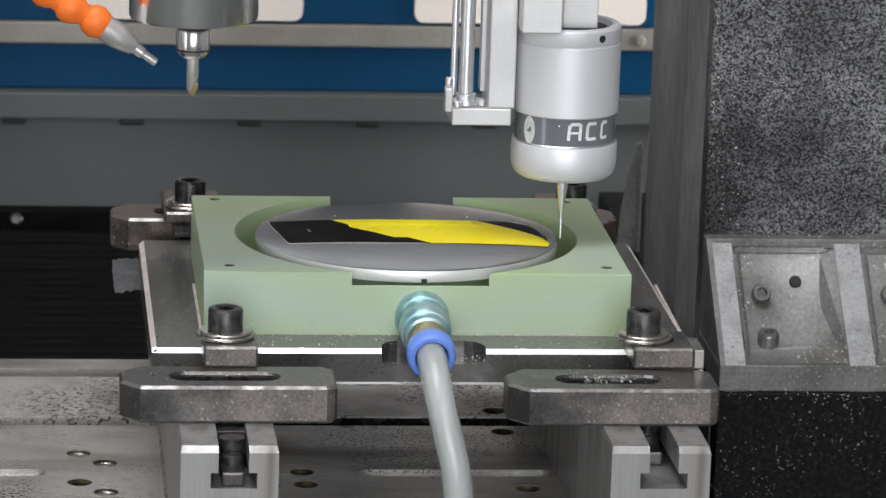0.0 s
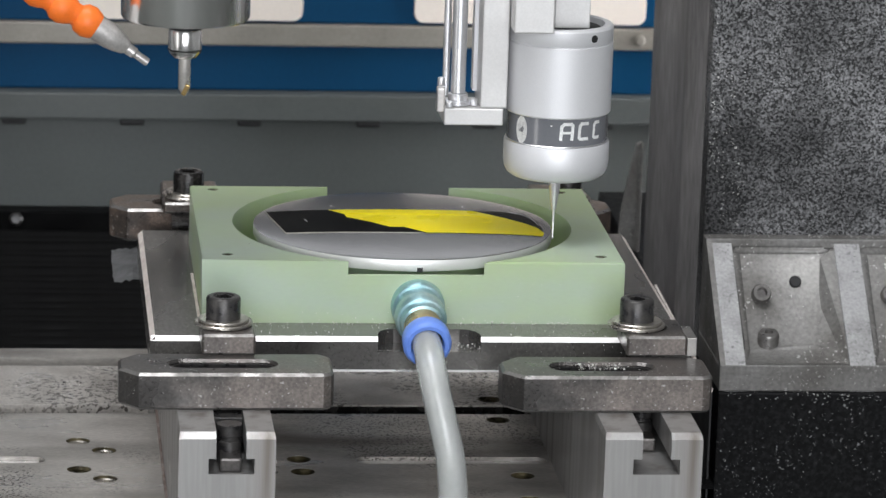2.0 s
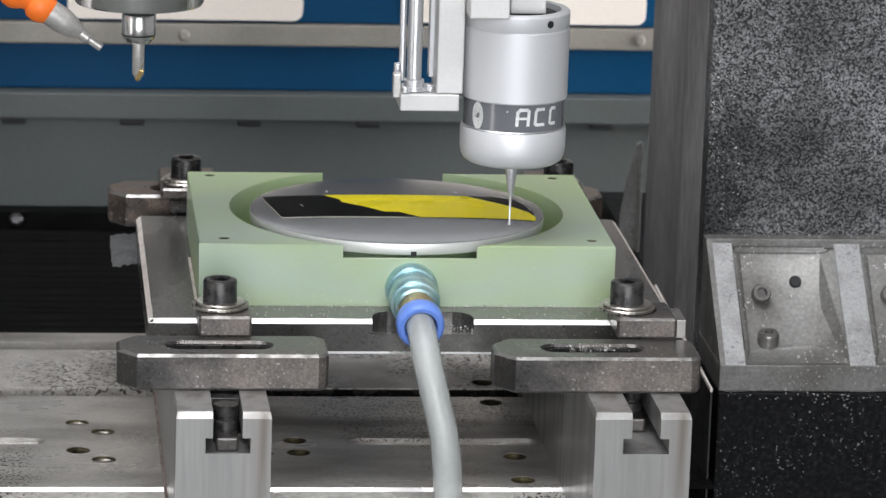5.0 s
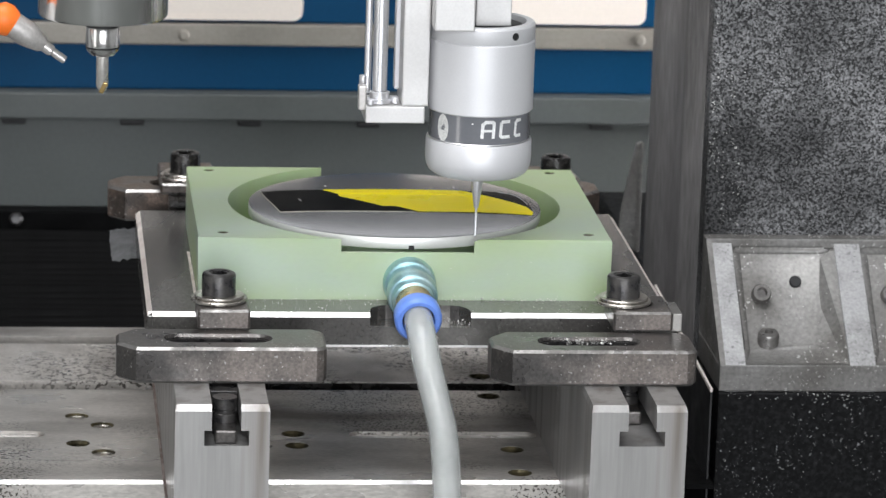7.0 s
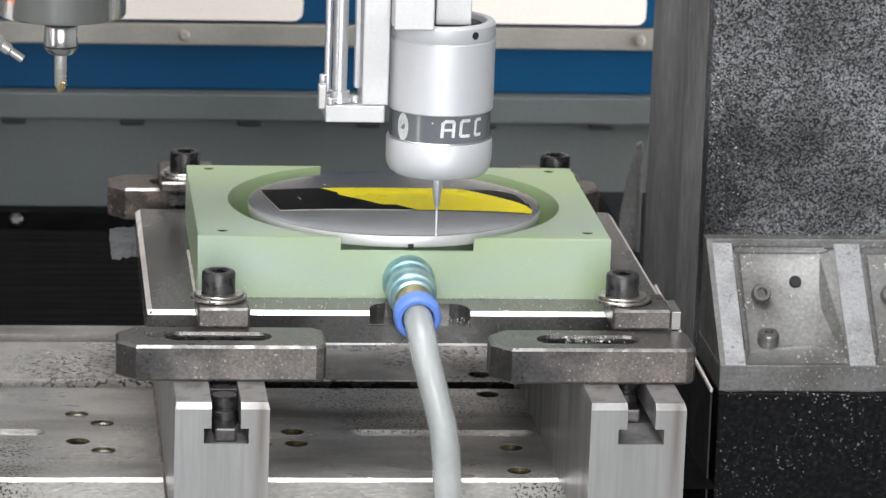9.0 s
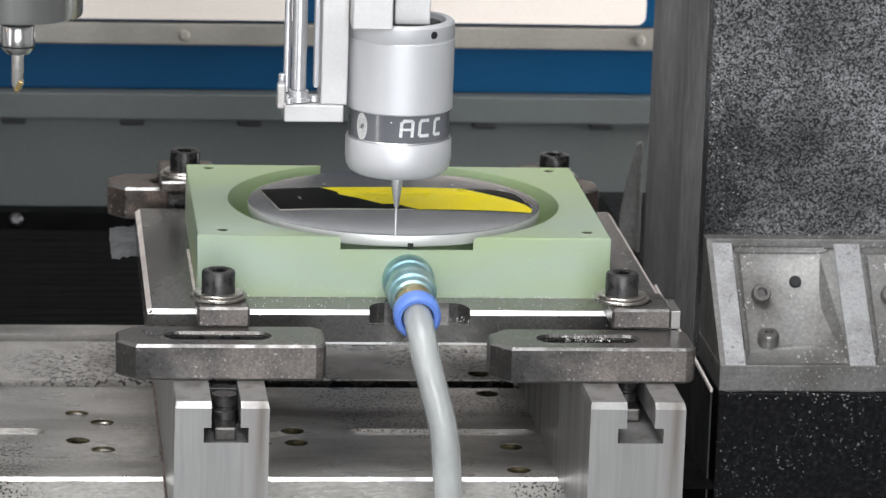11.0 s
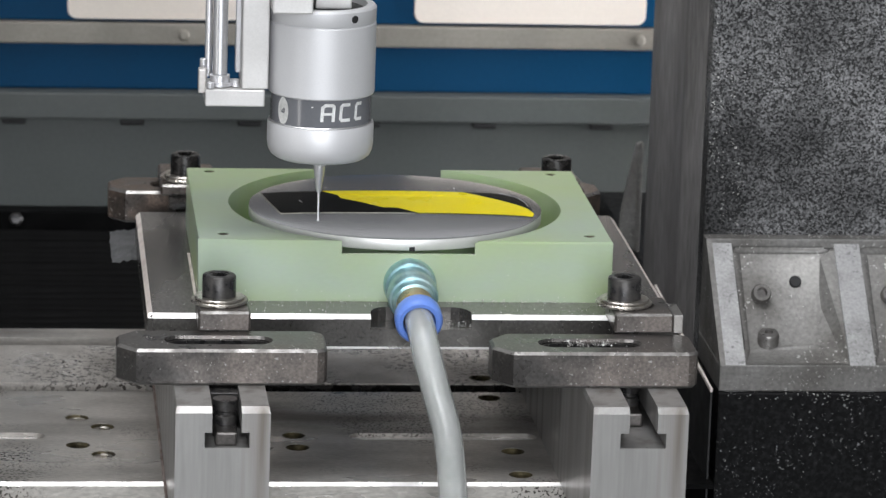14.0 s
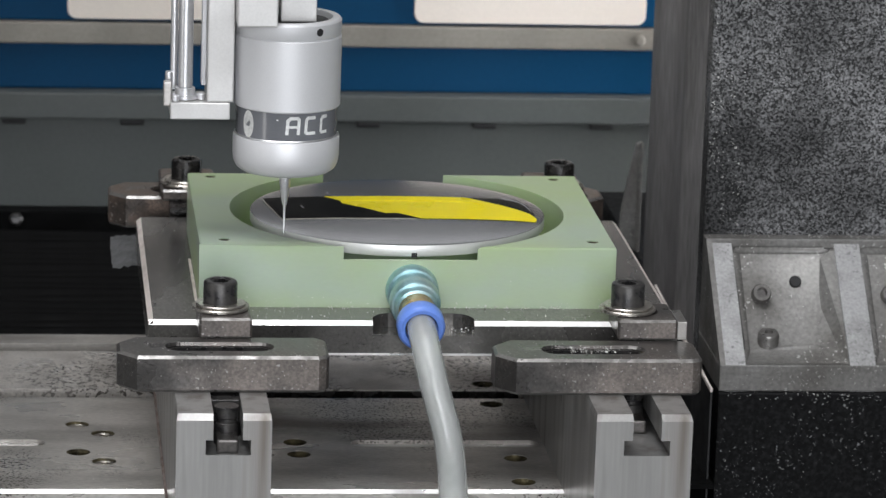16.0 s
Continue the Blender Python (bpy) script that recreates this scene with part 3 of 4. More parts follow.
def fixture_block():
    b = thing("fixture_block", 0, 0, 67.5, "pale green fibreglass fixture block with a round pocket", "fixture")
    x0, x1, y0, y1, h, zf = -80.6, 82.5, 0, 125, 24.5, 3.0
    hy = math.sqrt(CR * CR - (CY - y0) ** 2)
    hb = math.sqrt(CR * CR - (y1 - CY) ** 2)
    ang, ang2 = math.degrees(math.atan2(y0 - CY, hy)), math.degrees(math.atan2(y1 - CY, hb))
    zl, zp = 19.2, 11.0
    bm = bmesh.new()

    def face(pts):
        bm.faces.new([bm.verts.new(q) for q in pts])

    def flat(outer, holes, z):
        es = []
        for loop in (outer, *holes):
            vs = [bm.verts.new((x, y, z)) for x, y in loop]
            es += [bm.edges.new((vs[k], vs[(k + 1) % len(vs)])) for k in range(len(vs))]
        bmesh.ops.triangle_fill(bm, use_beauty=True, edges=es)
    xd = 46.0
    ad = math.degrees(math.acos(xd / CR))
    lip = 1.4
    hl0, hl1 = math.sqrt(CR * CR - (CY - y0 - lip) ** 2), math.sqrt(CR * CR - (y1 - lip - CY) ** 2)
    al, al2 = math.degrees(math.atan2(y0 + lip - CY, hl0)), math.degrees(math.atan2(y1 - lip - CY, hl1))
    segs = [circle(CX, CY, CR, 12, al2, ad, False), circle(CX, CY, CR, 40, ad, -ad, False), circle(CX, CY, CR, 12, -ad, al, False)]
    arc_r = [(CX + hb, y1)] + segs[0][:-1] + segs[1] + segs[2][1:] + [(CX + hy, y0)]
    arc_l = [(2 * CX - x, y) for x, y in arc_r]
    holes_r, holes_l = [(74.3, 10.5), (72.5, 119)], [(-70.8, 10.6), (-71.4, 119.2)]
    flat([(x1, y0), (x1, y1), *arc_r], [circle(x, y, 2.4, 16) for x, y in holes_r], h)
    flat([(x0, y0), (x0, y1), *arc_l], [circle(x, y, 2.4, 16) for x, y in holes_l], h)
    for arc in (arc_r, arc_l):
        for (xa, ya), (xb, yb) in zip(arc, arc[1:]):
            zz = zf if abs((xa + xb) / 2 - CX) > xd else zp
            if min(ya, yb) < y0 + lip - 0.01 or max(ya, yb) > y1 - lip + 0.01:
                zz = zl
            face([(xa, ya, h), (xb, yb, h), (xb, yb, zz), (xa, ya, zz)])
    for x, y in holes_r + holes_l:
        ring = circle(x, y, 2.4, 16)
        for k in range(16):
            (xa, ya), (xb, yb) = ring[k], ring[(k + 1) % 16]
            face([(xa, ya, h), (xb, yb, h), (xb, yb, h - 5), (xa, ya, h - 5)])
        face([(px, py, h - 5) for px, py in ring])
    for y, half in ((y0, hy), (y1, hb)):
        face([(x0, y, 0), (x1, y, 0), (x1, y, h), (CX + half, y, h), (CX + half, y, zl), (CX - half, y, zl), (CX - half, y, h), (x0, y, h)])
    for x in (x0, x1):
        face([(x, y0, 0), (x, y1, 0), (x, y1, h), (x, y0, h)])
    face([(x0, y0, 0), (x1, y0, 0), (x1, y1, 0), (x0, y1, 0)])
    for y, yl, half, hl in ((y0, y0 + lip, hy, hl0), (y1, y1 - lip, hb, hl1)):
        face([(CX - half, y, zl), (CX + half, y, zl), (CX + hl, yl, zl), (CX - hl, yl, zl)])
        face([(CX - hl, yl, zl), (CX + hl, yl, zl), (CX + hl, yl, zp), (CX - hl, yl, zp)])
    mid = segs[0] + segs[2]
    face([(x, y, zp) for x, y in mid] + [(2 * CX - x, y, zp) for x, y in reversed(mid)])
    for sg in (1, -1):
        face([(CX + sg * (x - CX), y, zf) for x, y in segs[1]])
        ya, yb = segs[1][0][1], segs[1][-1][1]
        face([(CX + sg * xd, ya, zp), (CX + sg * xd, yb, zp), (CX + sg * xd, yb, zf), (CX + sg * xd, ya, zf)])
    bmesh.ops.remove_doubles(bm, verts=bm.verts, dist=0.01)
    rim = [e for e in bm.edges if len(e.link_faces) == 2 and e.calc_face_angle() > 1.2 and all(
        abs(v.co.z - h) < 0.01 and (abs(v.co.y - y0) < 0.01 or abs(v.co.x - x0) < 0.01 or abs(v.co.x - x1) < 0.01) for v in e.verts)]
    rim += [e for e in bm.edges if len(e.link_faces) == 2 and abs(e.verts[0].co.z - e.verts[1].co.z) > h - 0.1 and abs(e.verts[0].co.y - y0) < 0.01]
    bmesh.ops.bevel(bm, geom=rim, offset=0.5, segments=2, affect="EDGES", clamp_overlap=True)
    part("block", bm, M_green, b)
    # dark fills paint the shade inside the small holes
    for x, y in holes_r + holes_l:
        part("block_hole_fill", lathe([(0, h - 1.6), (1.2, h - 1.6), (1.6, h - 0.5), (2.38, h - 0.4), (2.38, h - 4.8)], 16, x, y), M_hole, b, "dark fill that paints the hole's shade")
    part("pedestal", prism(circle(CX, CY, 44, 48), [], zp - 0.5, 19.35), M_green, b)
    ON_TABLE.append(b)


RD, DOME = 59.5, 2.2
SQUASH = 56.5 / 59.5


def dome_z(r):
    """Height of the disc's crown above its base."""
    u = min(1.0, r / RD)
    return 3.6 + DOME * (1 - u * u) ** 0.6


def disc():
    d = thing("domed_disc", 1.5, 60.5, 88.0, "satin silver domed disc with black and yellow inlay", "workpiece")
    n = 28
    rows = [(0, -1.1), (RD - 1, -1.1), (RD - 0.3, -0.8), (RD, -0.2), (RD, 2.8), (RD - 0.25, 3.5)]
    bm = turned(lathe(rows, 160), Matrix.Diagonal((1, SQUASH, 1, 1)))
    part("rim", bm, M_rim, d, "pale rim of the disc", smooth=True)
    rows = [(RD - 0.25, 3.5)] + [(RD * math.sin(a), dome_z(RD * math.sin(a))) for a in (math.pi / 2 * (1 - i / n) for i in range(1, n))] + [(0, dome_z(0))]
    part("crown", turned(lathe(rows, 160), Matrix.Diagonal((1, SQUASH, 1, 1))), M_disc, d, smooth=True)
    part("notch", box(0.6, 2.8, -56.65, -55, -1.15, 0.6, 0), M_dark, d)

    def patch(name, poly, mat, lift, label):
        """A thin inlay that follows the crown."""
        bm = prism(poly, [], 0, 0.05)
        bmesh.ops.delete(bm, geom=[f for f in bm.faces if f.normal.z < 0.5], context="FACES")
        xs, ys = [p[0] for p in poly], [p[1] for p in poly]
        for ax, lo, hi in ((0, min(xs), max(xs)), (1, min(ys), max(ys))):
            c = lo + 2
            while c < hi:
                nrm = Vector((1, 0, 0)) if ax == 0 else Vector((0, 1, 0))
                bmesh.ops.bisect_plane(bm, geom=list(bm.verts) + list(bm.edges) + list(bm.faces), plane_co=nrm * c, plane_no=nrm)
                c += 2.0
        for v in bm.verts:
            v.co.z = dome_z(math.hypot(v.co.x, v.co.y / SQUASH)) + lift
        part(name, bm, mat, d, label, smooth=True)
    patch("black_inlay", BLACK, M_gblack, 0.10, "glossy black inlay strip")
    for x, y in ((-26.5, 25.5), (26.6, 25.5)):
        part("pin_hole", turned(lathe([(0, 0.1), (0.45, 0.05), (0.45, -0.4)], 10), pose(x, y, dome_z(math.hypot(x, y)))), M_chip, d)
    patch("yellow_inlay", YELLOW, M_yellow, 0.18, "bright yellow slanting inlay")
    def crown_line(pts, lift, steps=8):
        return [(q.x, q.y, dome_z(math.hypot(q.x, q.y / SQUASH)) + lift) for q in spline([(x, y, 0) for x, y in pts], steps)]
    ridge = crown_line(CHANNEL, -0.05)
    k = len(ridge)
    part("pressed_ridge", sweep(ridge, [0.42 * min(1.0, 3.0 * (1 - i / k)) + 0.05 for i in range(k)], 10), M_yellow, d, "pressed yellow ridge", smooth=True)
    part("inlay_line", sweep([(x, y, dome_z(math.hypot(x, y / SQUASH)) + 0.12) for (xa, ya), (xb, yb) in zip(SILL, SILL[1:]) for x, y in ((xa + (xb - xa) * i / 12, ya + (yb - ya) * i / 12) for i in range(12))], 0.12, 6), M_line, d, "pale bare edge of the black inlay")
    part("pressed_mark", sweep(crown_line([(-39.0, 2.1), (-38.1, -1.9)], 0.12), 0.16, 6), M_grey_text, d)
    part("end_groove", sweep(crown_line([(44.5, 18.4), (50.2, 14.5), (53.2, 6), (54.2, -2)], 0.10), 0.22, 6), M_grey_text, d)
    ON_TABLE.append(d)


BLACK = [(-53.6, 18.4), (-40, 18.2), (20, 18.2), (44.5, 18.6), (50.6, 17.6), (54.2, 6), (55.2, -6), (54.0, -19.2), (30, -20.2), (-47.8, -18.6), (-50.4, -4), (-52.4, 7.5)]
YELLOW = [(-28.6, 17.8), (29.5, 18.0), (43, 5.8), (49.2, -0.7), (53.2, -6.3), (55.2, -13.5), (54.0, -19.0), (45, -19.2), (7.8, -20.3), (-0.5, -11.8), (-6, -11.8), (-13.6, -3.4), (-22.2, 4.9), (-22.6, 9.6), (-25.6, 13.6)]
# the black strip's frame and the pressed channel in the yellow, as lines on the crown
SILL = [(-53.6, 18.4), (-52.4, 7.5), (-50.4, -4), (-47.8, -18.6), (-10, -20.2), (7.8, -20.4)]
CHANNEL = [(-21.6, 10.2), (0, 9.6), (20, 9.8), (30, 8.6), (34.5, 5.2), (35.5, 1.5), (33, -2.0), (26, -4.0), (10, -4.6)]


# ---- hose ----
def hose():
    f = thing("hose_fitting", 2.3, 0, 74.6, "blue-zinc and brass push-in hose fitting screwed into the block", "hose fitting")
    tilt = pose(0, 0, 0, 90 + 9.7, 0, 1)

    def along(rows, name, mat, label=""):
        part(name, turned(lathe(rows, 44), tilt), mat, f, label, smooth=True)
    along([(6, -5), (9.8, -4.6), (10.4, -3.8), (10.4, 1.8), (9.9, 2.8), (9.0, 3.0), (8.6, 4.0), (8.6, 8.0)], "flange", M_zinc, "blue-zinc plated flange")
    along([(8.6, 8.0), (9.4, 8.2), (9.9, 9.2), (9.9, 13.6), (9.4, 14.6), (8.6, 14.8), (8.2, 15.6), (8.2, 18.2), (7.0, 18.6)], "nut", M_zinc, "blue-zinc plated nut")
    along([(6.8, 18.2), (7.2, 18.8), (7.2, 29), (6.6, 31)], "barrel", M_brass, "brass barrel")
    along([(7.2, 28.4), (8.6, 28.8), (9.2, 29.8), (9.3, 34.6), (8.8, 36.2), (8.0, 36.8), (6.5, 36.5), (5.9, 34.5)], "release_ring", M_blue, "blue plastic release ring")
    ON_TABLE.append(f)
    h = thing("air_hose", 2.3, 0, 74.6, "milky clear plastic air hose", "hose")
    a = tilt.to_3x3() @ Vector((0, 0, 27))
    b = tilt.to_3x3() @ Vector((0, 0, 42))
    line = spline([a, b, (2.9, -54, -18.4), (5.8, -58, -29.5), (9.4, -61, -43.7), (11.6, -62, -63.4), (13.0, -62, -90), (13.4, -62, -120)], 8)
    part("hose_end", turned(lathe([(3.7, 24), (5.75, 24), (5.75, 29.5), (3.7, 29.5)], 24), tilt), M_tube, h)
    part("tube", sweep(line, 5.6, 24, 3.6), M_tube, h, smooth=True)
    ON_TABLE.append(h)


# ---- probe head (placed as at 9.0 s) ----
PX, PY = 12.9, 3.0


def probe():
    p = thing("touch_probe", PX, PY, 92, "satin silver touch probe with a display window", "touch probe")
    R = 20.8
    part("body", lathe([(0, 52.5), (R - 0.4, 52.5), (R, 53), (R, 80.2), (R - 0.6, 80.8)], 72), M_probe, p, smooth=True)
    part("top_ring", lathe([(R - 0.5, 80.8), (R - 0.1, 81.5), (R - 0.1, 86.5), (R - 0.9, 87.4), (17.2, 87.4), (16.5, 84), (0, 84)], 72), M_probe, p, smooth=True)
    part("top_cap", lathe([(0, 84.2), (15.8, 84.2), (15.8, 85.6), (14.5, 86), (0, 86)], 48), M_dark, p, "black inner cap", smooth=True)
    part("display_window", lathe([(0, 41), (R - 0.9, 41), (R - 0.9, 52.6), (0, 52.6)], 72), M_window, p, "dark grey display window", smooth=True)
    rows = [(0, 26.0), (15.0, 26.1), (17.6, 26.6), (19.4, 27.9), (20.4, 30.0), (R, 32.6), (R, 40.2), (R - 0.5, 41)]
    part("lower_ring", lathe(rows, 72), M_probe, p, smooth=True)
    part("seam", lathe([(R - 0.85, 40.8), (R - 0.45, 41.2), (R - 0.85, 41.6)], 72), M_chrome, p, smooth=True)
    part("stylus_holder", lathe([(0, 26.2), (2.5, 26.2), (2.5, 22.6), (2.2, 22.3), (2.2, 21), (0.95, 12), (0, 11.8)], 24), M_chrome, p, smooth=True)
    part("stylus", lathe([(0, 12.5), (0.55, 12.2), (0.32, 1.4), (0.5, 0.9), (0.55, 0.4), (0.3, 0), (0, -0.1)], 16), M_chrome, p, smooth=True)
    part("set_screw_hole", turned(lathe([(0, 0), (1.5, 0), (1.5, -0.6), (0, -0.6)], 20), pose(R * math.sin(radians(32)), -R * math.cos(radians(32)), 84, 90, 0, 32)), M_dark, p)
    # display letters: seven-segment strokes on the window's curve

    def stroke(pts, w, name, mat, rr=R - 0.78):
        """A raised stroke along (arc millimetres, height) points."""
        bm = bmesh.new()
        for (s0, z0), (s1, z1) in zip(pts, pts[1:]):
            d = Vector((s1 - s0, z1 - z0)).normalized()
            nrm = Vector((-d.y, d.x)) * w / 2
            e = d * w * 0.35
            n = max(1, int(abs(s1 - s0) / 0.8))
            ring = []
            for i in range(n + 1):
                q = Vector((s0, z0)) - e + (Vector((s1, z1)) - Vector((s0, z0)) + 2 * e) * (i / n)
                for sg in (1, -1):
                    u = q + nrm * sg
                    ring.append(bm.verts.new((rr * math.sin(u.x / R), -rr * math.cos(u.x / R), u.y)))
            for i in range(n):
                bm.faces.new((ring[2 * i], ring[2 * i + 1], ring[2 * i + 3], ring[2 * i + 2]))
        part(name, bm, mat, p)
    h0, h1 = 44.6, 50.6
    hm = (h0 + h1) / 2 - 0.4
    for k, (u, w) in enumerate(((-1.1, 4.9), (6.6, 3.9), (13.7, 2.9))):
        if k == 0:
            stroke([(u, h0), (u + 0.3, h1 - 1), (u + 1.4, h1), (u + w - 0.6, h1), (u + w, h1 - 0.6), (u + w - 0.3, h0)], 1.3, "letter", M_letter)
            stroke([(u, hm), (u + w, hm)], 1.0, "letter", M_letter)
        else:
            stroke([(u + w, h1), (u + 1.0, h1), (u + 0.3, h1 - 0.8), (u, h0 + 0.6), (u + 0.6, h0), (u + w, h0)], 1.3, "letter", M_letter)
    stroke([(-5.2, 49.8), (-4.9, 49.8)], 0.5, "lamp_dot", M_letter)
    # oval sticker with two printed words
    bm = bmesh.new()
    rs = R - 0.75
    c = [(-18.6 + 3.0 * math.cos(a), 46.9 + 5.4 * math.sin(a)) for a in (2 * math.pi * i / 32 for i in range(32))]
    bm.faces.new([bm.verts.new((rs * math.sin(q / R), -rs * math.cos(q / R), z)) for q, z in c])
    sticker = part("sticker", bm, M_sticker, p, "white oval sticker")
    for word, q, size in (("QC", -18.9, 1.9), ("PASSED", -17.0, 1.5)):
        cu = bpy.data.curves.new("words", "FONT")
        cu.body, cu.size, cu.align_x, cu.align_y = word, size * MM, "CENTER", "CENTER"
        tmp = bpy.data.objects.new("words", cu)
        me = bpy.data.meshes.new_from_object(tmp)
        bpy.data.objects.remove(tmp)
        me.materials.clear()
        me.materials.append(M_grey_text)
        word_ob = new("print", me)
        word_ob.parent = sticker
        off = (q + 18.0)
        word_ob.matrix_local = (pose(rs * math.sin(-18.6 / R) * MM, -rs * math.cos(-18.6 / R) * MM, 47.4 * MM, 0, 0, math.degrees(-18.6 / R))
                                @ pose(off * MM, -0.16 * MM, 0, 90) @ pose(0, 0, 0, 0, 0, 90))
    ON_HEAD.append(p)


def bracket():
    b = thing("probe_bracket", PX, PY, 92, "painted grey probe bracket with guide rod and upright arm", "bracket")
    o = -62.2
    part("foot", box(16.6 + o, 39.6 + o, -10, 12, 47.7, 54.4, 0.5), M_alu, b)
    part("arm", box(30.6 + o, 40.9 + o, -9.6, 12, 54.5, 190, 0.6), M_alu, b)
    part("arm_plate", box(29.0 + o, 30.9 + o, 6, 13, 58, 190, 0.3), M_probe, b)
    part("holder", box(41.2 + o, 56.6 + o, -23, 6, 86.8, 190, 0.6), M_alu, b)
    part("stem", box(58.6 + o, 72.5 + o, -8, 8, 86.2, 190, 0.5), M_alu, b)
    part("rod", lathe([(2.9, 57), (2.9, 190)], 32, 22.4 + o, -2), M_chrome, b, "polished steel guide rod", smooth=True)
    part("rod_back", lathe([(1.4, 57), (1.4, 190)], 24, 18.2 + o, 4), M_chrome, b, smooth=True)
    part("rod_flange", lathe([(0, 54.8), (5.0, 54.8), (5.0, 56.2), (3.9, 56.4), (3.9, 59), (3.0, 59.2)], 32, 22.4 + o, -3), M_chrome, b, smooth=True)
    for x, y, hh in ((16.3, 3, 9), (28.5, -5, 2.2), (18.5, -9, 2.0)):
        part("screw", lathe([(0, 54.8), (1.5, 54.8), (1.5, 54.8 + hh), (1.1, 55.1 + hh), (0, 55.1 + hh)], 16, x + o, y), M_chrome, b, smooth=True)
    part("cable_clip", box(14.0 + o, 17.1 + o, -6, -1, 52, 61.5, 0.5), M_nozzle, b)
    ON_HEAD.append(b)


SX, SY = -135.6, -45


def spindle():
    s = thing("spindle", SX, SY, 92, "bright turned steel spindle with collet and cutter", "spindle")
    up = 9.0
    hb = 86.8 + up
    part("housing", lathe([(0, hb), (19, hb), (23.6, hb + 0.6), (24.2, hb + 1.6), (24.2, 178)], 72), M_mirror, s, smooth=True)
    part("collet_nut", lathe([(0, 72.2 + up), (4.4, 72.2 + up), (6.0, 74.0 + up), (6.4, 76.0 + up), (6.4, 82.6 + up), (6.0, 83.2 + up)], 40), M_mirror, s, "polished collet nut", smooth=True)
    part("nut_groove", lathe([(6.3, 75.0 + up), (6.5, 75.3 + up), (6.3, 75.6 + up)], 40), M_dark, s)
    part("nut_collar", lathe([(5.6, 82.6 + up), (6.2, 83.2 + up), (6.2, 84.6 + up), (5.4, 85.2 + up), (5.4, hb + 0.1)], 40), M_dark, s, "black collar")
    part("cutter", lathe([(0, 57.4 + up), (0.6, 57.4 + up), (2.3, 60.2 + up), (2.3, 73 + up)], 24), M_carbide, s, "single flute carbide cutter", smooth=True)
    part("flute", turned(box(-0.9, 0.9, -0.5, 0.5, -2.6, 2.0, 0.3), pose(0.5, -2.1, 60.2 + up, 12, 25, 0)), M_brass, s)
    ON_HEAD.append(s)


def coolant_hose():
    c = thing("coolant_hose", SX, SY, 92, "orange segmented coolant hose with a grey nozzle", "coolant hose")
    path = [Vector(q) for q in ((-68, -6, 116), (-57.5, -7, 108.5), (-48.5, -8, 102.4), (-39, -8, 97.4), (-30, -8, 91.5), (-15.5, -8, 81.5))]
    for i in range(5):
        a, b = path[i], path[i + 1]
        d = b - a
        L = d.length
        m = Matrix.Translation(a) @ d.to_track_quat("Z", "Y").to_matrix().to_4x4()
        if i < 4:
            rows = [(0, -1.5), (4.4, -1.5), (5.8, 0), (6.3, L * 0.3), (5.4, L * 0.55), (4.3, L * 0.72), (4.3, L + 1), (0, L + 1)]
            part("segment", turned(lathe(rows, 28), m), M_orange, c, smooth=True)
        else:
            rows = [(0, -4), (4.9, -4), (4.9, 2), (4.3, 5), (3.0, L * 0.52), (2.2, L * 0.56), (2.2, L * 0.74), (1.6, L * 0.78), (1.6, L + 1.5), (1.1, L + 1.8), (0, L)]
            part("nozzle", turned(lathe(rows, 28), m), M_nozzle, c, "grey coolant nozzle", smooth=True)
    ON_HEAD.append(c)


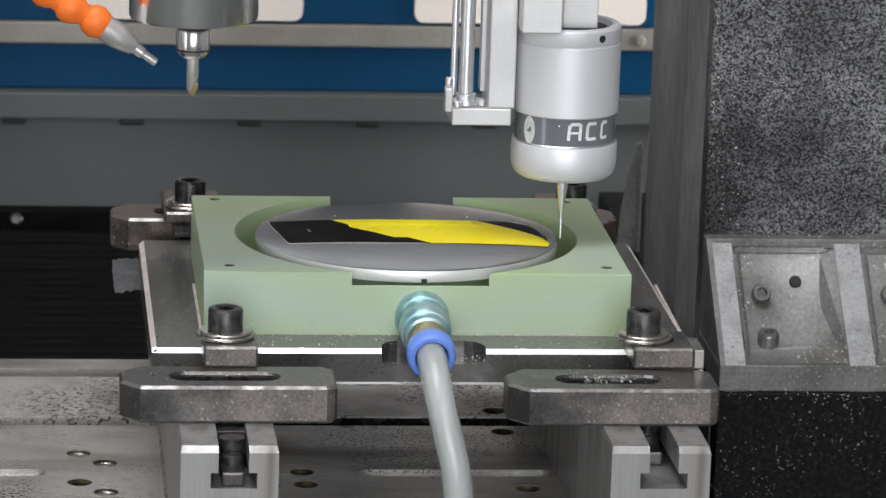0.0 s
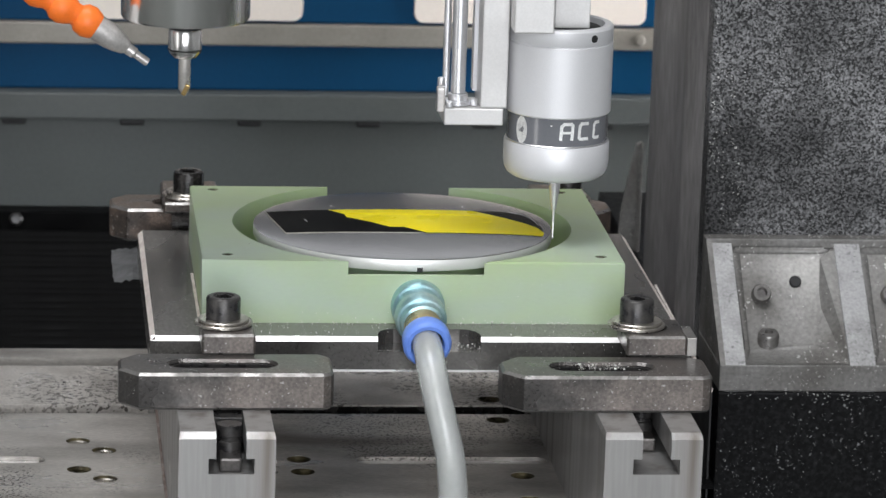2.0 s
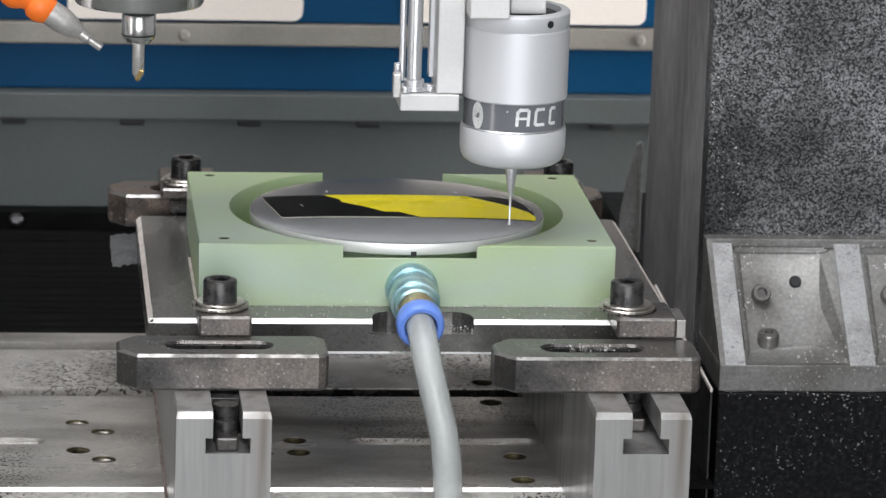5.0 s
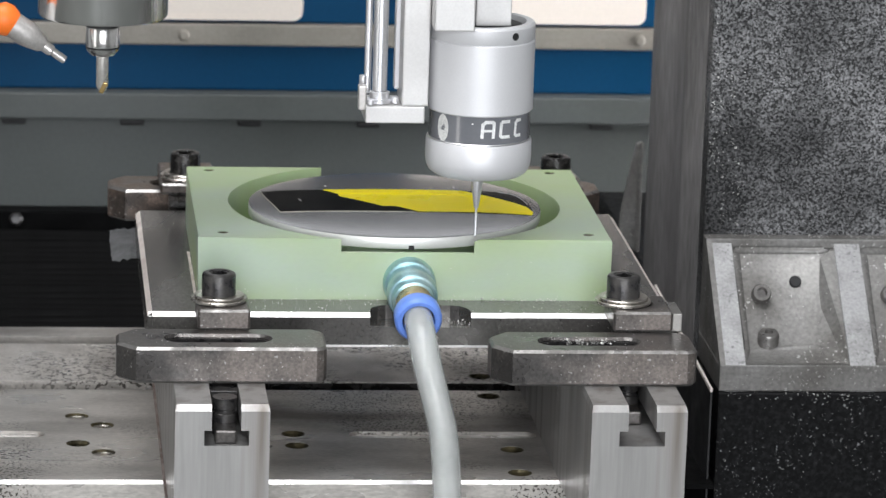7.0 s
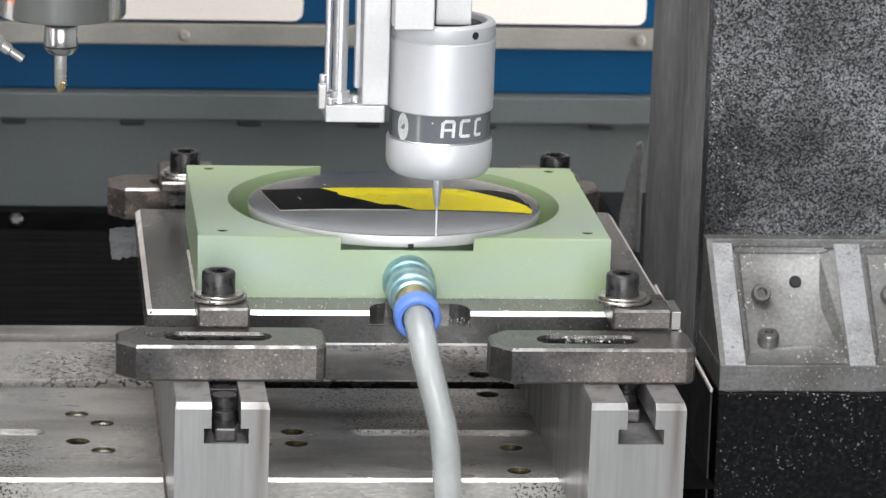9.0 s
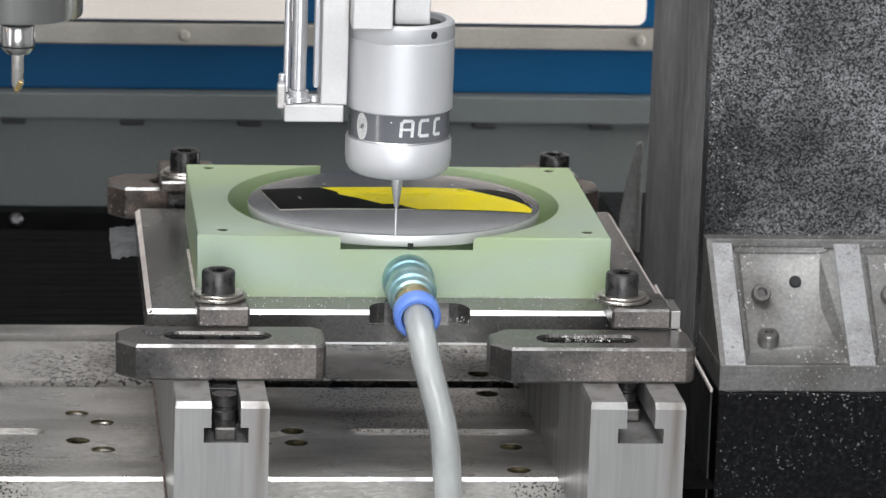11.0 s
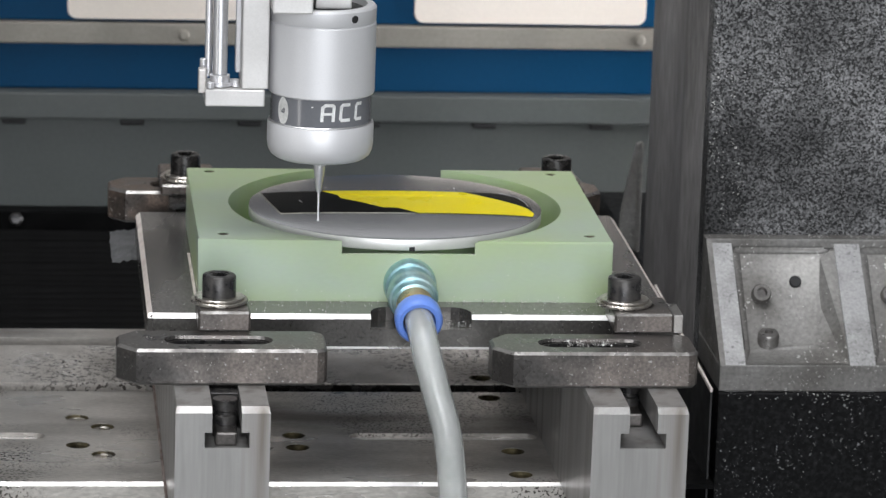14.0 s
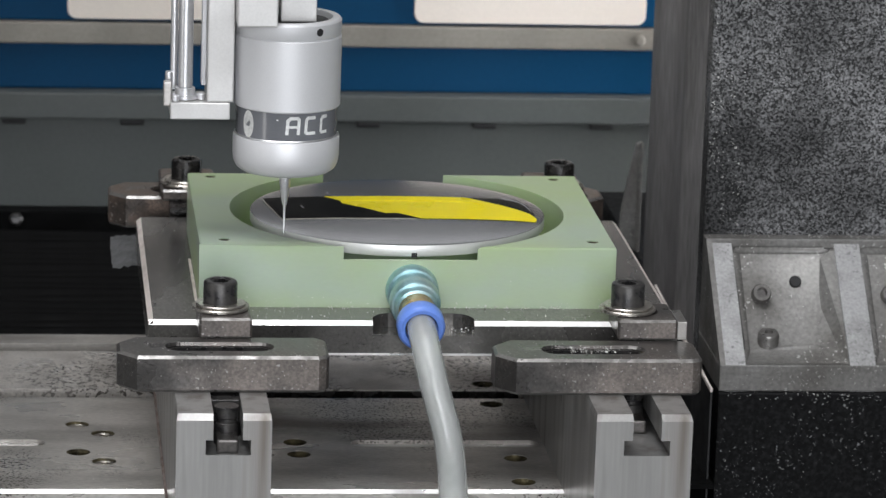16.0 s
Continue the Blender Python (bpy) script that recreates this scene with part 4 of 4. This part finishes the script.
# ---- casting at the column's foot ----
def casting():
    c = thing("foot_casting", 142, 74, 8.3, "cast alloy foot bracket with ribs and pockets", "bracket")
    # local: x to the right, sloped front from (y 0, z 14) up to (y 48, z 58)
    L = 250
    zb, yt, zt = 11.5, 50.0, 54.0

    def slope(z):
        return (z - zb) / (zt - zb) * yt

    def wedge(x0, x1, inset, name, mat, z0=0.0, z1=zt):
        """A slice whose front follows the slope, set back by inset."""
        bm = bmesh.new()
        prof = [(inset, z0), (inset, zb), (yt + inset * 0.3, z1), (56, z1), (56, z0)] if z0 == 0 else [(slope(z0) + inset, z0), (slope(z1) + inset, z1), (56, z1), (56, z0)]
        a = [bm.verts.new((x0, y, z)) for y, z in prof]
        b = [bm.verts.new((x1, y, z)) for y, z in prof]
        bm.faces.new(a), bm.faces.new(b)
        for i in range(len(prof)):
            bm.faces.new((a[i], a[(i + 1) % len(a)], b[(i + 1) % len(a)], b[i]))
        return part(name, bevel(bm, 1.5, 3), mat, c, smooth=True)
    part("foot_plate", box(0, L, 0, 56, 0, zb, 0.6), M_cast, c)
    for x0, x1 in ((2.5, 11.0), (55.5, 66.5), (112, 123), (170, 181), (232, 249)):
        wedge(x0, x1, 0.2, "rib", M_cast_lit)
    # pockets with flared side walls
    for x0, x1 in ((11.0, 55.5), (66.5, 112), (123, 170), (181, 232)):
        bm = bmesh.new()
        o = [(x0 - 1.8, slope(zb) + 0.9, zb - 0.8), (x1 + 1.8, slope(zb) + 0.9, zb - 0.8), (x1 + 1.8, slope(zt - 3) + 0.9, zt - 3), (x0 - 1.8, slope(zt - 3) + 0.9, zt - 3)]
        q = [(x0 + 3, slope(zb) + 16, zb + 1.5), (x1 - 12, slope(zb) + 16, zb + 4), (x1 - 6, slope(zt - 4) + 2.5, zt - 5), (x0 + 2, slope(zt - 4) + 2.5, zt - 5)]
        vo, vq = [bm.verts.new(p) for p in o], [bm.verts.new(p) for p in q]
        bm.faces.new(vq)
        for k in range(4):
            bm.faces.new((vo[k], vo[(k + 1) % 4], vq[(k + 1) % 4], vq[k]))
        bmesh.ops.bevel(bm, geom=[e for e in bm.edges if len(e.link_faces) == 2], offset=1.6, segments=3, affect="EDGES", clamp_overlap=True)
        part("pocket", bm, M_cast, c, smooth=True)
        bm = bmesh.new()
        va = [bm.verts.new(q) for q in ((x1 + 1, slope(zb) + 1.2, zb - 0.5), (x1 + 1, slope(zt - 3) + 1.2, zt - 3), (x1 + 1, slope(zt - 3) + 6, zt - 3), (x1 - 11.5, slope(zb) + 14, zb - 0.5), (x1 - 6.5, slope(zt - 8) + 3.2, zt - 7))]
        for f in ((0, 1, 4), (0, 4, 3), (1, 2, 4), (2, 3, 4), (0, 3, 2), (0, 2, 1)):
            bm.faces.new([va[k] for k in f])
        part("web", bevel(bm, 0.5, 2), M_cast, c)
    part("back_plate", box(0.4, L - 0.4, 51, 56, 0.5, zt - 1, 0.3), M_cast, c)
    part("top_flange", box(0, L, yt - 2, 56, zt - 4.0, zt + 0.2, 0.6), M_cast, c)
    bm = bmesh.new()
    f = bm.faces.new([bm.verts.new((0.2, y, z)) for y, z in ((0.5, 0.3), (0.5, zb), (yt - 1.5, zt - 0.5), (56, zt - 0.5), (56, 0.3))])
    got = bmesh.ops.extrude_face_region(bm, geom=[f])
    for v in got["geom"]:
        if isinstance(v, bmesh.types.BMVert):
            v.co.x = 2.5
    part("end_cheek", bm, M_cast, c)
    for x in (22, 78):
        m = pose(x, slope(34) + 9.5, 31.5, 58)
        part("bolt_washer", turned(lathe([(0, 0), (5.6, 0), (5.6, 1.2), (5.0, 1.6), (0, 1.6)], 32), m), M_worn, c, "dirty steel washer", smooth=True)
        part("bolt", turned(lathe([(4.1, 1.5), (4.1, 6.2), (3.6, 7.0), (2.3, 7.0), (2.1, 4.4), (0, 4.4)], 32), m), M_worn, c, "dirty socket screw", smooth=True)
        part("stud", turned(lathe([(0, -6), (4.5, -6), (4.5, 3.4), (3.9, 4.6), (1.8, 4.8), (1.6, 3.4), (0, 3.2)], 28), pose(x + 1.5, slope(20) + 9, 16.5, 16)), M_worn, c, "dirty upright stud", smooth=True)
        part("tapped_hole", turned(lathe([(0, 0.1), (2.2, 0.1), (2.6, -0.3), (2.6, -2)], 20), pose(x + 15.5, slope(38) + 5.6, 38.5, 58)), M_dark, c)


# ---- bellows ----
FOLDS = 34
FOLD_OBJECTS = []


def bellows():
    b = thing("bellows_cover", 0, WY, -20, "black pleated rubber bellows behind the table", "bellows")
    part("end_plate", box(-205, 137, -14, -0.5, -28, 12.0, 0.5), M_bellows, b)
    part("under_sheet", box(-205, 137, -420, -14, -6, -4, 0), M_bellows, b)
    for i in range(FOLDS):
        bm = bmesh.new()
        prof = [(-4.5, -3.5), (-4.0, 1.0), (-2.6, 3.2), (0, 4.0 + 0.5 * (i % 3)), (2.4, 2.6), (4.5, -0.5), (4.5, -3.5)]
        n = 14
        rings = []
        for k in range(n + 1):
            x = -205 + 342 * k / n
            wob = 0.5 * math.sin(k * 1.3 + i * 2.1)
            rings.append([bm.verts.new((x, y + wob, z + 0.4 * math.sin(k * 0.9 + i))) for y, z in prof])
        for a, c in zip(rings, rings[1:]):
            for j in range(len(prof) - 1):
                bm.faces.new((a[j], a[j + 1], c[j + 1], c[j]))
        ob = part("fold", bm, M_bellows, b, smooth=True)
        FOLD_OBJECTS.append(ob)
    s = thing("bellows_screw", -151.5, WY - 22, -16, "dull round screw head on the bellows end", "screw")
    part("head", turned(lathe([(0, 0), (3.4, 0), (3.4, 2), (2.4, 3.0), (0, 3.2)], 24), pose(0, 0, 6, 70)), M_bolt, s, smooth=True)


def scrap():
    t = thing("tape_scrap", -105, 145, 53.2, "crumpled grey tape scrap stuck under the base plate", "tape")
    bm = bmesh.new()
    nx, ny = 8, 10
    rng = random.Random(5)
    grid = [[bm.verts.new((-6.5 + 13 * i / nx + rng.uniform(-0.3, 0.3) * (i == 0), -26 + 54 * j / ny + rng.uniform(-2, 2) * (j in (0, ny)),
                           0.25 + rng.uniform(0, 0.5) - 1.6 * (1 - i / nx) ** 2)) for j in range(ny + 1)] for i in range(nx + 1)]
    for i in range(nx):
        for j in range(ny):
            bm.faces.new((grid[i][j], grid[i + 1][j], grid[i + 1][j + 1], grid[i][j + 1]))
    got = bmesh.ops.extrude_face_region(bm, geom=list(bm.faces))
    for v in got["geom"]:
        if isinstance(v, bmesh.types.BMVert):
            v.co.z -= 0.2
    part("strip", bm, M_tape, t)
    ON_TABLE.append(t)


def chips(name, spots, seed, label, moving):
    """Swarf scattered on surfaces; spots: count, (x0, x1), (y0, y1), (z0, z1), size."""
    rng = random.Random(seed)
    verts, faces = [], []
    for count, xs, ys, zs, size in spots:
        for _ in range(count):
            p = Vector((rng.uniform(*xs), rng.uniform(*ys), rng.uniform(*zs)))
            r = size * rng.choice((0.5, 0.6, 0.8, 1.0, 1.5))
            k = len(verts)
            for _ in range(4):
                d = Vector((rng.gauss(0, 1), rng.gauss(0, 1), rng.gauss(0, 1))).normalized()
                verts.append((p + d * r * rng.uniform(0.6, 1.2) * 0.5) * MM)
            faces += [(k, k + 1, k + 2), (k, k + 2, k + 3), (k, k + 3, k + 1), (k + 1, k + 3, k + 2)]
    me = bpy.data.meshes.new(name)
    me.from_pydata(verts, [], faces)
    me.materials.append(M_chip)
    ob = tagged(new(name, me), label, "swarf", kind="stuff")
    if moving:
        ON_TABLE.append(ob)


def head_carriage():
    c = thing("head_carriage", PX, PY, 92, "unseen added carriage that holds spindle and probe and shades the wall", "carriage")
    # unseen holder, its plate widened to shade the back wall
    part("plate", box(-185, 30, 14, 34, 112, 190, 1.0), M_alu, c)
    part("spindle_clamp", box(SX - PX - 18, SX - PX + 18, -27, 14, 125, 160, 1.0), M_alu, c)
    ON_HEAD.append(c)


def build():
    room()
    back_wall()
    column()
    guard()
    machine_table()
    rail(-93, -58, -79.5, -68.6, -82.2, -65.6, 16)
    rail(62, 98, 75.8, 86.4, 72.6, 89.8, 42)
    sub_plate()
    fixture_block()
    disc()
    hose()
    clamp_bar(-74.5, -59.8, 54, 79, "front strap clamps")
    clamp_bar(66.7, -62, 54, 78, "front strap clamps")
    clamp_bar(-72.5, 184, 57, 79, "rear strap clamps", 0, M_black)
    clamp_bar(64, 184, 57, 78, "rear strap clamps", 180, M_black)
    for x, y in ((-74.3, -34), (82.3, -34), (-79, 173.5), (82.3, 172.5)):
        front = y < 0
        if front:
            cb = clamp_block(x + (1.5 if x < 0 else 6), y - 2, 68.1, 20 if x < 0 else 23, 26, 7.9)
            if x > 0:
                part("shim", box(11.6, 15.2, -12, 6, 0, 7.2, 0.3), M_steel, cb, "bright steel shim")
        else:
            clamp_block(x + (1 if x < 0 else -1), y + 9, 71.1, 24, 42, 4.8, M_black)
        cap_screw(x, y, 76.1, None if front else M_oily_and_shade)
    step_block(-79, 158.5, 54.05)
    probe()
    bracket()
    spindle()
    coolant_hose()
    casting()
    bellows()
    head_carriage()
    scrap()
    chips("metal_chips", [(110, (-62, 70), (-20, -1), (67.6, 67.9), 0.5), (60, (-80, 80), (-0.5, -0.1), (67.8, 72), 0.5), (170, (-62, 80), (-2.2, -0.4), (67.6, 68.2), 0.65), (60, (30, 62), (-1.6, -0.3), (67.6, 68.6), 0.8), (60, (-84, -64), (-44, -24), (76.1, 76.4), 0.5), (22, (10, 60), (-0.4, -0.1), (72, 84), 0.5),
                          (70, (-100, -85), (-15, 140), (67.6, 67.8), 0.4), (30, (86, 102), (-15, 140), (67.6, 67.8), 0.4),
                          (45, (-110, -38), (-73, -47), (68.1, 68.4), 0.5), (60, (32, 104), (-75, -49), (68.1, 68.4), 0.5),
                          (24, (-110, -38), (-74.1, -73.8), (55, 67), 0.4), (24, (35, 104), (-76.3, -76.0), (55, 67), 0.4),
                          (50, (15, 27), (-20, -8), (62.2, 62.8), 0.7), (40, (-130, -100), (-20, 100), (0.1, 0.3), 0.5), (40, (-56, 58), (-20, 200), (0.1, 0.3), 0.5),
                          (40, (60, 104), (-48, -20), (68, 70), 0.5), (130, (56, 74), (-66, -59), (67.6, 68.6), 0.9), (24, (-70, 70), (5, 120), (92.0, 92.2), 0.35)], 3, "fine bright metal chips scattered on the fixture", True)
    chips("metal_chips", [(160, (142, 250), (124, 130), (62.4, 62.9), 0.7), (120, (145, 250), (73.4, 74), (8.2, 19), 0.5), (60, (152, 200), (92, 112), (25, 45), 0.6),
                          (90, (143, 250), (72.6, 73.9), (5, 8.5), 0.8), (110, (143, 250), (73.5, 73.9), (-60, 6), 0.4), (150, (142.5, 158), (129.4, 129.9), (63, 135), 0.75), (40, (142.5, 147), (129.3, 129.9), (90, 170), 0.9),
                          (60, (143, 200), (129.4, 129.9), (63, 140), 0.4)], 4, "bright metal chips stuck to granite and casting", False)


build()

# ---- movement ----
TABLE_Y = [
    (0, -55.3), (0.5, -54.75), (0.52, -54.5), (0.6, -39.2), (0.7, -38.9), (1.4, -38.9),
    (1.5, -38.15), (2.3, -38.25), (2.4, -24.3), (2.5, -24.16), (3.1, -24.25), (3.2, -22.6),
    (4.1, -22.5), (4.2, -16.5), (4.3, -12.6), (5, -12.5), (5.1, -11.2), (5.9, -11.2),
    (6, -6.2), (6.1, -5.86), (6.7, -5.86), (6.8, -2.9), (7, -2.85), (7.5, -4.5),
    (7.6, -3), (7.7, -2.95), (8.6, -2.9), (8.7, -0.3), (8.8, -0.05), (9, -0.09),
    (9.2, -0.5), (9.3, 0), (9.45, 0), (9.55, -1.4), (10.3, -1.4), (10.4, 1.2),
    (11.1, 1), (11.2, 1.1), (11.3, -1.5), (11.4, -3.55), (12.1, -3.62), (12.25, -0.5),
    (12.4, -0.34), (12.9, -0.6), (13.1, -0.34), (13.2, -7.6), (13.3, -8.36), (13.9, -8.36),
    (14, -5.41), (14.1, -5.4), (14.5, -6.59), (14.6, -6.9), (14.7, -5.5), (14.9, -5.5),
    (15, -17.1), (15.1, -17.25), (15.7, -17.34), (15.8, -14.95), (16, -14.89),
]
HEAD_XZ = [
    (0, 49.45, -0.66), (0.1, 48.98, -0.66), (0.3, 48.27, -0.66), (0.4, 50.4, -0.66), (0.5, 50.16, 4.84), (0.6, 45.09, 5.06),
    (0.7, 44.97, 2.64), (0.9, 44.97, 1.98), (1.1, 44.97, 0.88), (1.2, 44.97, 0.66), (1.3, 44.97, 2.42), (1.4, 45.09, 4.84),
    (1.5, 48.16, 4.73), (1.6, 48.27, -0.44), (1.7, 48.04, -0.66), (1.9, 47.09, -0.66), (2, 46.39, -0.66), (2.1, 46.15, -0.66),
    (2.2, 48.04, -0.44), (2.3, 48.16, 4.62), (2.4, 38.83, 4.73), (2.5, 38.83, 4.4), (2.6, 38.79, 2.2), (2.8, 38.79, 1.1),
    (3, 38.79, 0.77), (3.1, 38.79, 2.2), (3.2, 39, 4.55), (3.3, 41.39, 4.55), (3.4, 41.39, -0.35), (3.5, 41.3, -0.49),
    (3.7, 40.73, -0.49), (3.9, 39.86, -0.49), (4, 41.47, -0.49), (4.1, 41.47, 4.55), (4.2, 30.39, 4.55), (4.3, 29, 3),
    (4.5, 29, 2.2), (4.8, 29, 1.2), (4.9, 29, 2.6), (5, 29, 4.8), (5.1, 30.4, 4.8), (5.2, 30.4, -0.4),
    (5.4, 30.3, -0.45), (5.7, 29.7, -0.45), (5.8, 30.3, -0.3), (5.9, 30.2, 4.7), (6, 15.2, 4.7), (6.1, 14.7, 2.6),
    (6.3, 14.66, 2.03), (6.5, 14.72, 1.19), (6.6, 14.72, 1.05), (6.7, 14.66, 4.97), (6.8, 15.26, 5.06), (6.9, 15.6, 0.16),
    (7, 15.6, -0.18), (7.5, 15.14, -0.18), (7.6, 15.71, -0.18), (7.7, 15.71, 4.84), (7.8, -0.05, 5.06), (7.9, -0.17, 3.24),
    (8, -0.17, 2.56), (8.3, -0.21, 1.42), (8.4, -0.15, 1.3), (8.5, -0.15, 4.79), (8.6, -0.1, 4.8), (8.7, 0, 0.3),
    (8.8, 0, 0), (9, 0, 0), (9.2, 0, 0.05), (9.3, 0, 2.5), (9.4, 0, 4.8), (9.5, -15.2, 4.8),
    (9.6, -15.6, 2.9), (10.1, -15.6, 1.5), (10.2, -15.6, 2.6), (10.3, -15.6, 4.8), (10.4, -16, 4.8), (10.5, -16, 0),
    (11, -16, 0), (11.1, -16, 0.2), (11.2, -16, 4.6), (11.3, -16.2, 5.4), (11.4, -30.8, 5.3), (11.5, -30.91, 3.16),
    (11.7, -30.9, 2.5), (11.9, -30.9, 1.7), (12, -30.84, 1.38), (12.1, -30.84, 4.3), (12.2, -31.29, 5.2), (12.3, -31.52, 0.7),
    (12.4, -31.52, 0.25), (12.5, -31.52, 0.25), (12.7, -31.52, 0.25), (12.9, -31.18, 0.25), (13, -31.52, 1.49), (13.1, -31.52, 5.31),
    (13.2, -45.43, 5.42), (13.3, -45.43, 3.4), (13.5, -45.43, 2.5), (13.6, -45.4, 2.17), (13.8, -45.4, 1.71), (13.9, -45.51, 5.34),
    (14, -46.73, 5.8), (14.1, -46.73, 1.71), (14.2, -46.67, 0.35), (14.5, -46.29, 0.35), (14.6, -46.16, 0.35), (14.7, -46.51, 0.58),
    (14.8, -46.73, 3.98), (14.9, -46.84, 5.68), (15, -57.74, 5.91), (15.1, -57.81, 3.53), (15.3, -57.81, 2.73), (15.5, -57.81, 1.76),
    (15.6, -57.81, 2.39), (15.7, -57.81, 5.8), (15.8, -59.91, 5.91), (15.9, -60.02, 0.8), (16, -60.07, 0.53),
]


# the hose swings a little about its fitting, in degrees
SWING = [(0, 1.4), (1, 1.9), (2, 1.8), (4, 1.6), (6.5, 0.9), (8.5, 0.7), (9, 0.4), (11.5, 0.2), (12.5, -0.1), (13.5, -0.7), (14.5, -1.1), (15, -0.6), (16, -0.3)]


def swing(t):
    return float(np.interp(t, [r[0] for r in SWING], [r[1] for r in SWING]))


def motions():
    bpy.context.view_layer.update()
    for ob in ON_TABLE:
        base = ob.matrix_world.copy()
        sways = ob.name == "air_hose"
        walk(ob, [(t, Matrix.Translation((0, y * MM, 0)) @ base @ pose(0, 0, 0, 0, swing(t) if sways else 0)) for t, y in TABLE_Y])
    for ob in ON_HEAD:
        base = ob.matrix_world.copy()
        walk(ob, [(t, Matrix.Translation((x * MM, 0, z * MM)) @ base) for t, x, z in HEAD_XZ])
    # each pleat keeps its share of the way between the table and the back wall
    for i, ob in enumerate(FOLD_OBJECTS):
        u = (i + 0.5) / FOLDS
        walk(ob, [(t, pose(0, ((TY1 + y - WY) * (1 - u) - 14 * u) * MM, 0)) for t, y in TABLE_Y])


motions()
